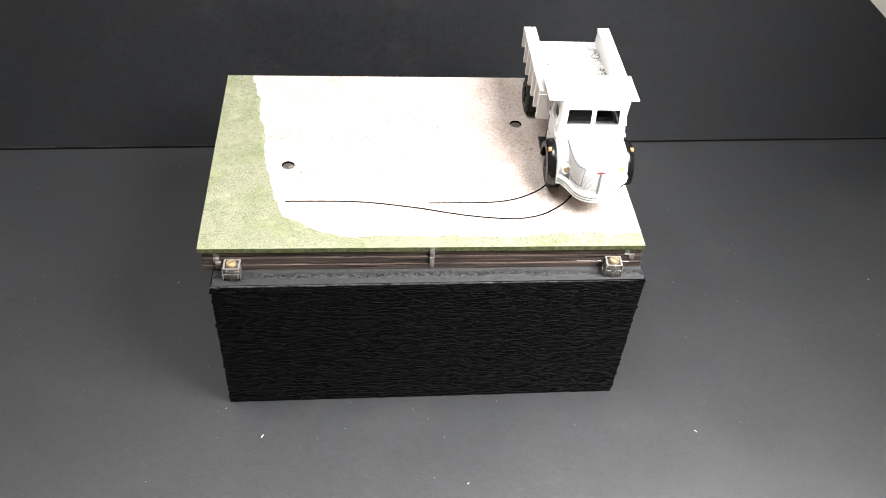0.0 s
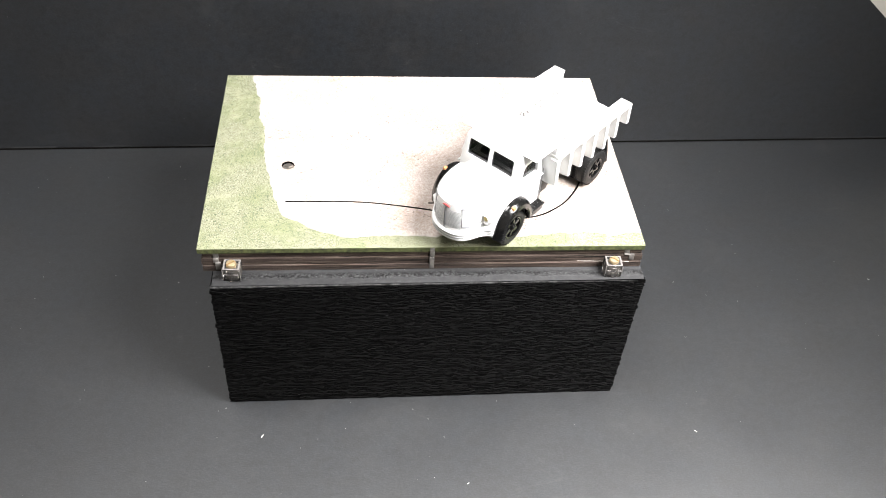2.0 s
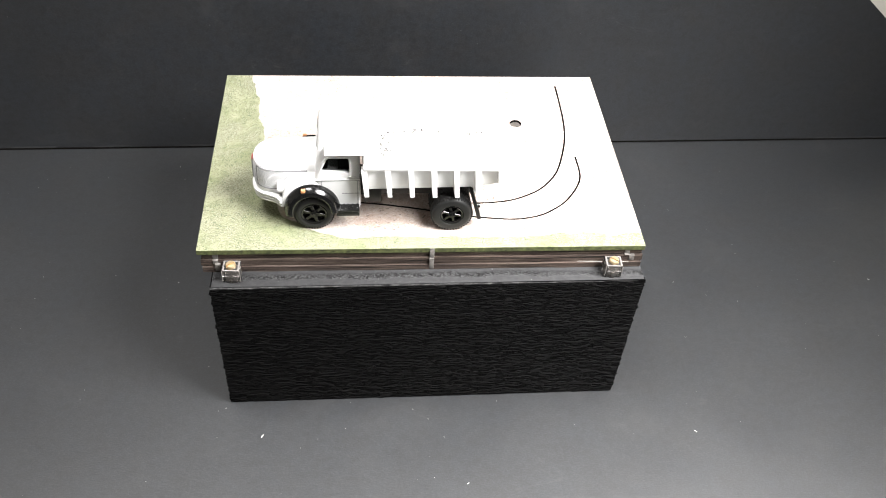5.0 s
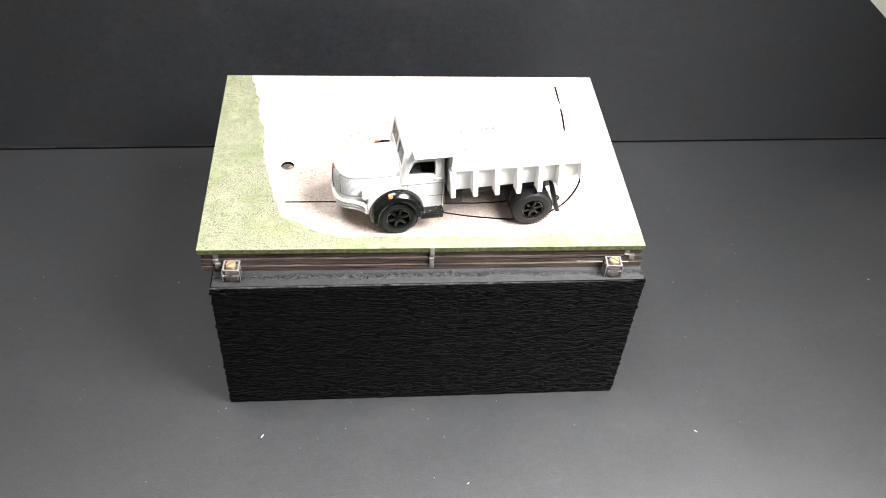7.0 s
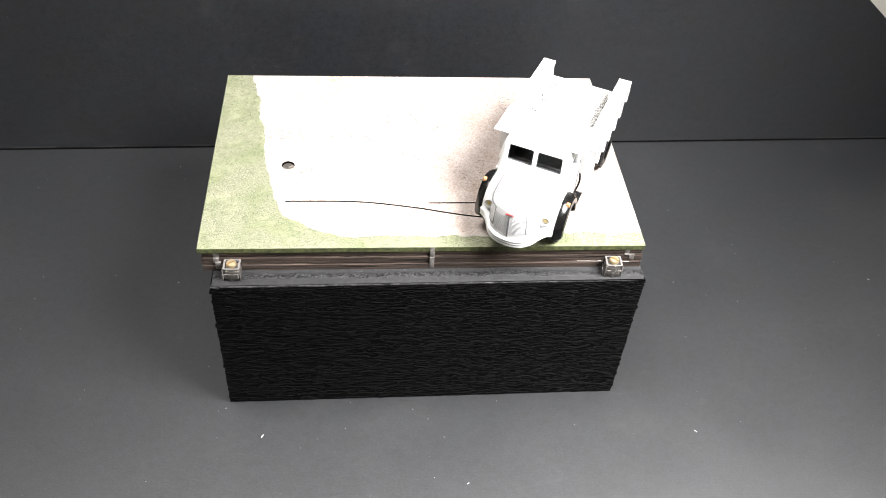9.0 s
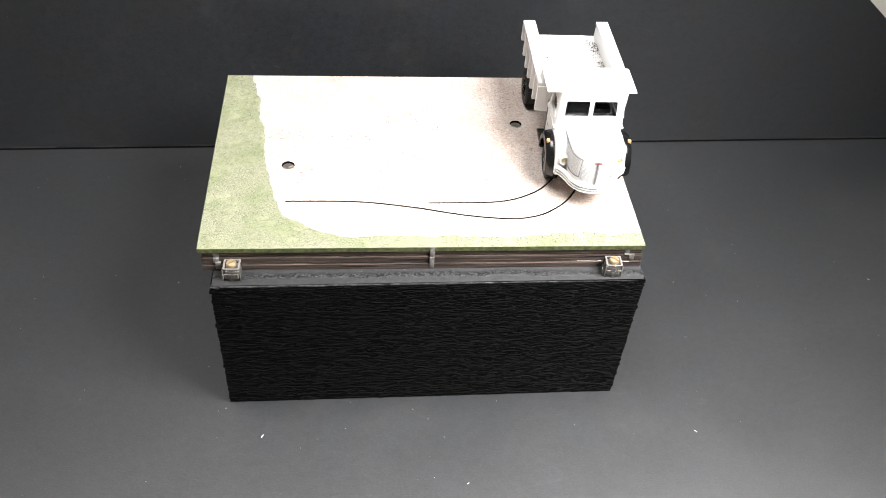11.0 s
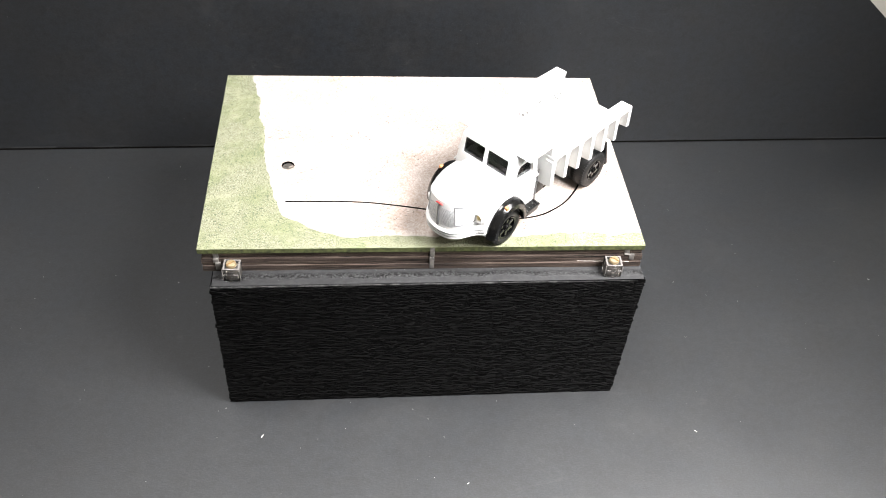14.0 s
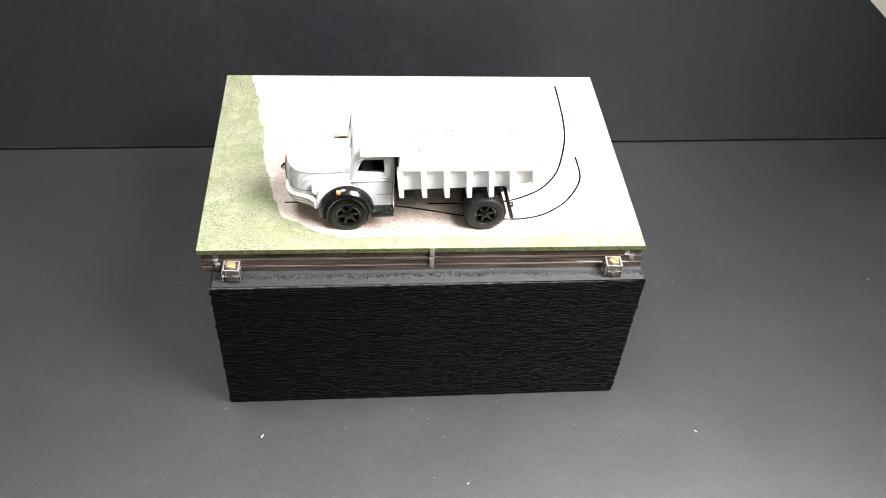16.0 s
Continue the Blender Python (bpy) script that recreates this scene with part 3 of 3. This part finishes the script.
def bow(z, nose, half, back, n=18):
    """Plan outline of the bonnet at height z: a blunt bow from back to nose."""
    pts = []
    for k in range(n + 1):
        u = 1 - (1 - k / n) ** 2.2
        pts.append((back + (nose - back) * u, half * bluff(u), z))
    return [(x, -y, z) for x, y, z in pts] + [(x, y, z) for x, y, z in pts[-2::-1]]


def fender_shell(bm, y0, y1, cx, cz, outer, a0, a1, turn, n=24):
    """An arched shell across the wheel with a rolled outer lip."""
    s = 1 if y1 > y0 else -1
    loops = []
    for k in range(n + 1):
        a = radians(a0 + (a1 - a0) * k / n)
        c, sn = math.cos(a), math.sin(a)
        prof = [(0, y0), (0, y1 - s * turn), (-0.12 * turn - 0.25, y1 - s * turn * 0.45), (-0.5 * turn, y1 - s * turn * 0.1), (-turn, y1),
                (-turn - 0.7, y1 - s * 0.4), (-turn + 0.3, y1 - s * turn * 0.9), (-1.1, y1 - s * turn * 1.2), (-1.1, y0)]
        loops.append([(cx + (outer[0] + d) * c, y, cz + (outer[1] + d) * sn) for d, y in prof])
    return loft(bm, loops)


def cab_section(z, front, back, half, r=2.2):
    pts = []
    for cx, cy, a0 in ((front - r, half - r, 0), (back + r, half - r, 90), (back + r, -half + r, 180), (front - r, -half + r, 270)):
        for k in range(5):
            a = radians(a0 + 22.5 * k)
            pts.append((cx + r * math.cos(a), cy + r * math.sin(a), z))
    return pts


def truck_model():
    tr = tagged(empty("dump_truck"), "white toy quarry dump truck with black wheels and stone load", "toy truck")
    # chassis
    bm = boxes((-86, 24, 7, 10, 14, 20, 0.4), (-86, 24, -10, -7, 14, 20, 0.4), (-82, 18, -7, 7, 15, 18), (-72, -64, -20, 20, 10, 14, 0.6),
               (5, 10, -18, 18, 10, 13, 0.4), (-60, -12, -3, 3, 12, 15, 0.8), (-80, -24, -9, 9, 20, 26))
    part("chassis", bm, SATIN, tr, "satin black chassis frame")
    for s in (1, -1):
        bm = bmesh.new()
        box(bm, -29.5, -20, min(s * 10, s * 18), max(s * 10, s * 18), 15, 25.5, 0.8)
        part("fuel_tank", bm, SATIN, tr, "black side tank")
    # cab, hollow behind its windows
    levels = [(13.2, 4, -18, 20.0), (16, 5.5, -18, 20.5), (33.6, 6.4, -18, 20.6), (36, 6.3, -18, 20.5), (40, 5.8, -17.8, 20.0), (47, 5.0, -17.6, 19.3), (51.8, 4.3, -17.2, 18.6), (53.6, 3.6, -16.6, 18.0), (54.8, 2.2, -15.5, 16.6)]
    shell = loft(bmesh.new(), [cab_section(z, f, b, h, 2.4 if z < 50 else 2.0) for z, f, b, h in levels])
    cuts = []
    room = bmesh.new()
    box(room, -15, 3.3, -17, 17, 36, 51.2)
    cuts.append(room)
    for s in (1, -1):
        bm = prism(bmesh.new(), [(s * y, z) for y, z in ((1.2, 41.7), (14.9, 41.7), (15.3, 42.3), (15.0, 51.0), (14.4, 51.6), (1.8, 51.6), (1.2, 51.0))], "x", 1, 9)
        cuts.append(bm)
        bm = prism(bmesh.new(), [(2.6, 40.4), (2.3, 41.4), (-0.3, 46.9), (-1.2, 47.6), (-11.0, 47.6), (-11.8, 47.0), (-12.4, 39.2), (-11.8, 38.4), (2.2, 39.4)], "y", min(s * 15, s * 24), max(s * 15, s * 24))
        cuts.append(bm)
    me = carved(finish(shell, WHITE), *cuts)
    me.materials.clear()
    me.materials.append(WHITE)
    meshed("cab", me, tr, "white moulded cab with square windows")
    part("seat", boxes((-14, -6, -15, 15, 36.2, 39.5, 0.6), (-14.6, -11.5, -15, 15, 38, 45, 0.6), (-0.5, 2.2, -16.4, 16.4, 36.2, 39.8, 0.5)), SATIN, tr, "dark cab bench and dashboard")
    for s in (1, -1):
        bm = loft(bmesh.new(), [[(f + d, s * y, z) for d, y in ((-0.35, 0.8), (0, 0.8), (0, 15.7), (-0.35, 15.7))] for z, f in ((41.2, 5.2), (47, 4.6), (51.9, 3.85))])
        part("windscreen_pane", bm, GLASS, tr, "smoked clear windscreen pane").visible_shadow = False
        bm = prism(bmesh.new(), [(3.2, 38.9), (-0.6, 48), (-12.4, 48), (-12.8, 38.0)], "y", min(s * 18.0, s * 18.4), max(s * 18.0, s * 18.4))
        part("side_window", bm, GLASS, tr, "smoked clear door window").visible_shadow = False
        # raised window frame, belt moulding, door seams, handle
        ring = curve_through([(3.4, s * 20.4, 40.0), (-0.3, s * 19.3, 47.9), (-11.4, s * 19.25, 48.3), (-12.6, s * 20.1, 39.0)], 6)
        bm = bmesh.new()
        for a, b in zip(ring, ring[1:]):
            m = Matrix.Translation((a + b) / 2 * MM) @ (b - a).to_track_quat("X", "Z").to_matrix().to_4x4() @ Matrix.Diagonal(((b - a).length * MM, 0.7 * MM, 0.7 * MM, 1))
            bmesh.ops.create_cube(bm, size=1, matrix=m)
        part("window_frame", bm, WHITE, tr)
        bm = bmesh.new()
        box(bm, -17.9, 6.2, min(s * 20.3, s * 21.1), max(s * 20.3, s * 21.1), 33.9, 34.8, 0.25)
        part("belt_moulding", bm, WHITE, tr)
        # grey strips: the belt moulding's shadow as colour, then front and rear seams
        lo, hi = sorted((s * 20.4, s * 20.78))
        bm = boxes((-17.7, 6.0, lo, hi, 33.45, 33.8), (2.9, 3.15, lo, hi, 17, 33.5), (-17.8, -17.5, lo, hi, 15, 38))
        part("panel_line", bm, FRAME_GREY, tr)
        bm = boxes((-17.2, -8, min(s * 20.4, s * 20.72), max(s * 20.4, s * 20.72), 24.4, 24.65), (-16.6, -16.35, min(s * 20.4, s * 20.72), max(s * 20.4, s * 20.72), 15, 33.6))
        part("door_seam", bm, GREY_LINE, tr)
        bm = bmesh.new()
        box(bm, -15.6, -11.4, min(s * 20.4, s * 21.4), max(s * 20.4, s * 21.4), 36.0, 36.9, 0.3)
        part("door_handle", bm, WHITE, tr)
        # running board
        bm = boxes((-17.2, -4.6, min(s * 17.5, s * 25.4), max(s * 17.5, s * 25.4), 14.8, 16.4, 0.35), (-17.2, -4.6, min(s * 21.5, s * 24.4), max(s * 21.5, s * 24.4), 11.0, 14.8, 0.3))
        for k in range(5):
            box(bm, -16.4 + k * 2.4, -15.4 + k * 2.4, min(s * 19, s * 24.6), max(s * 19, s * 24.6), 16.4, 16.75, 0.1)
        part("running_board", bm, CHIPPED, tr, "ribbed black running board, chipped pale")
    # bonnet
    bm = loft(bmesh.new(), [bow(z, n, h, 2) for z, n, h in BONNET])
    part("bonnet", bm, WHITE, tr, "rounded white bonnet with bow-shaped nose")
    bm = bmesh.new()
    line = curve_through([(40.7, 0, 20), (41.0, 0, 25), (40.95, 0, 30), (40.65, 0, 34.2)], 6)
    for a, b in zip(line, line[1:]):
        m = Matrix.Translation((a + b) / 2 * MM) @ (b - a).to_track_quat("X", "Z").to_matrix().to_4x4() @ Matrix.Diagonal(((b - a).length * 1.05 * MM, 0.9 * MM, 0.9 * MM, 1))
        bmesh.ops.create_cube(bm, size=1, matrix=m)
    part("nose_ridge", bm, GREY_LINE, tr)
    bm = prism(bmesh.new(), [(-2.4, 34.6), (0, 35.0), (2.4, 34.6), (2.1, 35.0), (0, 35.4), (-2.1, 35.0)], "x", 39.6, 41.0, 0.1)
    part("badge", bm, RED, tr, "small red winged badge")
    for s in (1, -1):
        # side grille: framed bank of fine slats on the bonnet flank
        bm = bmesh.new()
        frame_bm = bmesh.new()
        for k in range(14):
            z = 24.0 + k * 0.8
            sweep(bm, flank_line(z, max(12.5, 23.5 - k * 1.1), 37.2, s, 0.0), 0.12, 0.17)
        part("side_grille", bm, SLAT, tr, "fine grey grille slats on the bonnet flank")
        for z, x0, x1 in ((35.3, 10.5, 37.8), (23.0, 23, 38.0)):
            sweep(frame_bm, flank_line(z, x0, x1, s, 0.05), 0.32, 0.36)
        top, low = flank_line(35.3, 37.8, 37.9, s, 0.05)[0], flank_line(23.0, 37.8, 38.0, s, 0.05)[0]
        for k in range(8):
            a, b = top.lerp(low, k / 8), top.lerp(low, (k + 1) / 8)
            m = Matrix.Translation((a + b) / 2 * MM) @ (b - a).to_track_quat("X", "Y").to_matrix().to_4x4() @ Matrix.Diagonal(((b - a).length * MM, 0.6 * MM, 0.6 * MM, 1))
            bmesh.ops.create_cube(frame_bm, size=1, matrix=m)
        part("grille_frame", frame_bm, FRAME_GREY, tr)
        # front grille half
        bm = bmesh.new()
        for k in range(14):
            z = 21.5 + k * 0.85
            sweep(bm, flank_line(z, 38.2, 43, s, 0.02), 0.13, 0.16)
        part("front_grille", bm, SLAT, tr)
        # white wing between bonnet and wheel arch
        bm = bmesh.new()
        fender_shell(bm, s * 8, s * 21.0, 8.4, 14.5, (15.2, 16.3), -6, 186, 1.2)
        part("wing", bm, WHITE, tr, "rounded white front wing")
        # its shoulder, rising to the bonnet crease and rolling down to the bumper
        loops = []
        for x, z_in, z_out in ((3, 34.6, 30.8), (8, 34.9, 31.4), (13, 34.8, 31.2), (17, 34.0, 30.4), (20.5, 32.4, 28.8), (23, 29.2, 25.8), (24.4, 24.5, 21.8), (24.8, 17.6, 17.0)):
            rise = z_in - z_out
            loops.append([(x, s * y, z_out + rise * k) for y, k in ((12.5, 1.05), (14.6, 1.0), (16.6, 0.86), (18.4, 0.62), (19.8, 0.3), (20.6, -0.1), (20.8, -0.6))]
                         + [(x, s * 20.8, 16.0), (x, s * 12.5, 16.0)])
        part("wing_front", loft(bmesh.new(), loops), WHITE, tr, "white wing shoulder")
        # lamp in a flared pod
        bm = lathe(bmesh.new(), [(0.6, 18.0), (2.4, 19.0), (2.9, 26.4), (2.6, 26.9), (2.1, 26.3), (0.6, 26.0)], 24, "x", (0, s * 16.2, 25.6))
        part("lamp_pod", bm, WHITE, tr)
        bm = lathe(bmesh.new(), [(0.05, 27.1), (0.9, 26.9), (1.5, 26.3), (0.05, 26.1)], 20, "x", (0, s * 16.2, 25.8))
        part("headlamp", bm, GOLD, tr, "small gold headlamp")
        # black arch
        bm = bmesh.new()
        fender_shell(bm, s * 20.6, s * 26.0, 8.6, 14.4, (15.3, 17.0), -8, 180, 4.3)
        part("wheel_arch", bm, BLACK, tr, "glossy black front wheel arch")
        bm = bmesh.new()
        box(bm, 11.6, 14.0, min(s * 23.2, s * 25.2), max(s * 23.2, s * 25.2), 28.5, 30.8, 0.5)
        part("marker_light", bm, ORANGE, tr, "orange marker light")
    # bumper: three stepped ribs following the bow
    half = [(40.4, 0, 17.8), (40.0, 4.2, 17.9), (38.7, 8.0, 18.2), (35.8, 11.3, 18.7), (31.4, 13.9, 19.3), (27.6, 16.6, 19.8), (24.9, 20.2, 20.2)]
    full = [(x, -y, z) for x, y, z in half[:0:-1]] + half
    for k in range(3):
        line = [q + Vector((-0.35 * k, 0, -2.0 * k)) for q in curve_through(full, 5)]
        part("bumper_rib", sweep(bmesh.new(), line, 1.5, 0.85), WHITE, tr, "white stepped bumper rib")
        if k < 2:
            line = [q + Vector((0.75, 0, -1.0)) for q in line]
            part("bumper_groove", sweep(bmesh.new(), line, 0.3, 0.22), GREY_LINE, tr)
    part("apron", loft(bmesh.new(), [bow(z, n, h, 10) for z, n, h in ((13.0, 37.4, 14.2), (18, 39.6, 14.8))]), WHITE, tr)
    # tipping body
    body = [(-19.5, 29.8), (-19.5, 48.0), (-93.8, 46.6), (-95.6, 31.8), (-82, 28.6)]
    for s in (1, -1):
        bm = bmesh.new()
        lean = [25.2 - (47 - z) * 0.2 for _, z in body]
        loft(bm, [[(x, s * 20.9, z) for x, z in body], [(x, s * y, z) for (x, z), y in zip(body, lean)]])
        part("body_side", bm, WHITE, tr, "white ribbed tipper side")
        bm = prism(bmesh.new(), [(-19.2, 46.0), (-19.2, 48.3), (-94.3, 46.9), (-94.1, 44.4)], "y", min(s * 20.4, s * 28.2), max(s * 20.4, s * 28.2), 0.35)
        part("top_rail", bm, WHITE, tr)
        for x, low in ((-21.2, 27.0), (-33.7, 26.6), (-45.9, 26.2), (-58.2, 25.8), (-70.3, 25.6), (-81.8, 27.6), (-94.2, 31.6)):
            rake = 1.4
            bm = bmesh.new()
            w = 1.25
            loft(bm, [[(x - w, s * 20.9, low), (x + w, s * 20.9, low), (x + w, s * 28.0, low + 0.8), (x - w, s * 28.0, low + 0.8)],
                      [(x - w * 1.25 + rake, s * 23.6, 45.8), (x + w * 1.25 + rake, s * 23.6, 45.8), (x + w * 1.25 + rake, s * 28.2, 45.8), (x - w * 1.25 + rake, s * 28.2, 45.8)]])
            part("rib", bm, WHITE, tr)
        # mud flap with a round rear lamp, on a pale bracket
        bm = prism(bmesh.new(), [(-79.8, 26.5), (-77.8, 26.5), (-83.2, 7.0), (-85.6, 7.0)], "y", min(s * 18.5, s * 25), max(s * 18.5, s * 25), 0.4)
        part("mud_flap", bm, SATIN, tr, "black rear mud flap")
        bm = lathe(bmesh.new(), [(0.05, -84.6), (1.3, -84.4), (1.6, -83.8), (1.6, -81.6), (0.05, -81.6)], 18, "x", (0, s * 22.5, 15.5))
        part("tail_lamp", bm, BLACK, tr)
        bm = bmesh.new()
        box(bm, -84.5, -79, min(s * 16, s * 20), max(s * 16, s * 20), 22, 27, 0.4)
        part("flap_bracket", bm, WHITE, tr)
    bm = prism(bmesh.new(), [(-19.6, 27.5), (-19.6, 48), (-22, 48), (-22, 31), (-78, 30.6), (-95.6, 35.4), (-96.2, 33.2), (-80, 28.4), (-24, 28.0)], "y", -21.4, 21.4)
    part("body_floor", bm, WHITE, tr)
    # cab guard
    bm = bmesh.new()
    box(bm, -25.0, 0.6, -26.3, 26.3, 54.95, 55.6, 0.25)
    part("cab_guard", bm, WHITE, tr, "white cab guard plate over the cab")
    bm = prism(bmesh.new(), [(-19.4, 47.4), (-19.6, 55.4), (-25.0, 55.4), (-29.0, 47.4)], "y", -26.1, 26.1, 0.3)
    part("guard_front", bm, WHITE, tr)
    # stone load: a lumpy bed and loose pieces
    rng = random.Random(11)

    def level(x, y):
        return 38.2 - 3.0 * max(0, (-x - 70) / 26) - 1.6 * (abs(y) / 20) ** 2 + noise.noise((x * 0.13, y * 0.13, 1)) * 1.6 + noise.noise((x * 0.5, y * 0.5, 4)) * 0.7

    bm = bmesh.new()
    nx, ny = 60, 34
    grid = [[bm.verts.new(Vector((-22.2 - 72.6 * i / nx, -20.9 + 41.8 * j / ny, level(-22.2 - 72.6 * i / nx, -20.9 + 41.8 * j / ny))) * MM) for j in range(ny + 1)] for i in range(nx + 1)]
    for i in range(nx):
        for j in range(ny):
            bm.faces.new((grid[i][j], grid[i][j + 1], grid[i + 1][j + 1], grid[i + 1][j]))
    for _ in range(1500):
        x, y = rng.uniform(-92, -24), rng.uniform(-20, 20)
        r = rng.choice((0.35, 0.4, 0.5, 0.6, 0.8))
        m = Matrix.LocRotScale(Vector((x, y, level(x, y) + r * 0.25)) * MM, Euler([rng.uniform(0, 6) for _ in range(3)]), Vector((r, r * rng.uniform(0.6, 1), r * rng.uniform(0.5, 0.9))) * MM)
        bmesh.ops.create_icosphere(bm, subdivisions=1, radius=1, matrix=m)
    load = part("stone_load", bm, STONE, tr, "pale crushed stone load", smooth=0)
    tagged(load, kind="stuff")
    wheels = [wheel(tr, "wheel", 7.8, s * 19.2, s, 8.0, 0.95) for s in (1, -1)]
    for s in (1, -1):
        wheels += [wheel(tr, "wheel", -68.4, s * 22.6, s, hub=0.84), wheel(tr, "wheel", -68.2, s * 12.8, s, hub=0.84)]
    return tr, wheels


def flank_line(z, x0, x1, s, out):
    """A line on the bonnet's flank at height z from x0 to x1."""
    for (z0, n0, h0), (z1, n1, h1) in zip(BONNET, BONNET[1:]):
        if z0 <= z <= z1:
            k = (z - z0) / (z1 - z0)
            nose, half = n0 + (n1 - n0) * k, h0 + (h1 - h0) * k
    pts = []
    for i in range(13):
        x = x0 + (min(x1, nose - 0.1) - x0) * i / 12
        u = (x - 2) / (nose - 2)
        pts.append(Vector((x, s * (half * bluff(u) + out), z)))
    return pts


setting()
lint()
STAND = stand()
TRUCK, WHEELS = truck_model()

# seconds, steering pin x and y on the deck (m), heading (degrees)
DRIVE = [
    (0.00, 0.2229, 0.0746, -90.7),
    (0.25, 0.2208, 0.0644, -92.5),
    (0.50, 0.2158, 0.0554, -95.7),
    (0.75, 0.2087, 0.0480, -100.1),
    (1.00, 0.2003, 0.0425, -105.6),
    (1.25, 0.1910, 0.0388, -112.0),
    (1.50, 0.1814, 0.0367, -119.1),
    (1.75, 0.1718, 0.0362, -126.7),
    (2.00, 0.1625, 0.0369, -134.8),
    (2.25, 0.1537, 0.0383, -143.0),
    (2.50, 0.1451, 0.0402, -150.7),
    (2.75, 0.1372, 0.0421, -157.9),
    (3.00, 0.1288, 0.0440, -163.8),
    (3.25, 0.1203, 0.0456, -168.6),
    (3.50, 0.1117, 0.0467, -172.3),
    (3.75, 0.1023, 0.0476, -174.8),
    (4.00, 0.0937, 0.0482, -177.2),
    (4.25, 0.0850, 0.0496, -178.3),
    (4.50, 0.0763, 0.0508, -178.7),
    (4.75, 0.0716, 0.0510, -178.9),
    (5.00, 0.0710, 0.0510, -178.9),
    (5.40, 0.0710, 0.0510, -178.9),
    (5.60, 0.0718, 0.0510, -178.8),
    (5.80, 0.0760, 0.0507, -178.5),
    (6.00, 0.0826, 0.0500, -178.2),
    (6.25, 0.0910, 0.0491, -177.9),
    (6.50, 0.0994, 0.0490, -177.2),
    (6.75, 0.1072, 0.0483, -175.4),
    (7.00, 0.1147, 0.0471, -172.4),
    (7.25, 0.1223, 0.0454, -168.1),
    (7.50, 0.1306, 0.0435, -163.3),
    (7.75, 0.1392, 0.0412, -157.4),
    (8.00, 0.1480, 0.0389, -150.2),
    (8.25, 0.1567, 0.0368, -141.7),
    (8.50, 0.1657, 0.0352, -133.0),
    (8.75, 0.1754, 0.0347, -124.6),
    (9.00, 0.1852, 0.0358, -117.4),
    (9.25, 0.1946, 0.0389, -111.2),
    (9.50, 0.2030, 0.0434, -105.3),
    (9.75, 0.2105, 0.0497, -100.3),
    (10.00, 0.2167, 0.0574, -96.2),
    (10.25, 0.2212, 0.0662, -93.1),
    (10.50, 0.2237, 0.0765, -91.2),
    (10.75, 0.2238, 0.0822, -90.9),
    (11.00, 0.2232, 0.0828, -91.0),
    (11.75, 0.2232, 0.0828, -91.0),
    (11.90, 0.2232, 0.0812, -91.0),
    (12.00, 0.2233, 0.0766, -91.2),
    (12.25, 0.2222, 0.0658, -92.3),
    (12.50, 0.2174, 0.0564, -95.1),
    (12.75, 0.2101, 0.0488, -99.4),
    (13.00, 0.2011, 0.0431, -105.2),
    (13.25, 0.1911, 0.0393, -112.1),
    (13.50, 0.1807, 0.0373, -119.9),
    (13.75, 0.1702, 0.0367, -128.3),
    (14.00, 0.1600, 0.0374, -137.1),
    (14.25, 0.1505, 0.0388, -146.0),
    (14.50, 0.1411, 0.0406, -154.0),
    (14.75, 0.1316, 0.0426, -160.8),
    (15.00, 0.1225, 0.0444, -166.5),
    (15.25, 0.1140, 0.0459, -171.2),
    (15.50, 0.1057, 0.0472, -174.7),
    (15.75, 0.0975, 0.0483, -176.9),
    (16.00, 0.0893, 0.0498, -177.8),
]


def tilt(x):
    """How the stand leans as the truck's weight comes to its front left: a slight turn about its foot."""
    k = min(1.0, max(0.0, (0.178 - x) / 0.082))
    return pose(0.0002 * k, -0.0001 * k, -0.0005 * k, 0.33 * k, -0.20 * k, 0.04 * k)


def motions():
    deck = DECK * MM
    rows, lean, rolled, last, far = [], [], [], None, 0.0
    for t, x, y, turn in DRIVE:
        lean.append((t, tilt(x)))
        rows.append((t, tilt(x) @ pose(x, y, deck, 0, 0, turn)))
        here = Vector((x, y))
        if last is not None:
            step = here - last
            ahead = Vector((math.cos(radians(turn)), math.sin(radians(turn))))
            far += step.length * (1 if step.dot(ahead) >= 0 else -1)
        last = here
        rolled.append((t, far))
    walk(TRUCK, rows)
    walk(STAND, lean)
    for w in WHEELS:
        at = w.matrix_basis.translation.copy()
        walk(w, [(t, pose(*at, 0, math.degrees(d / 0.012), 0)) for t, d in rolled])


motions()
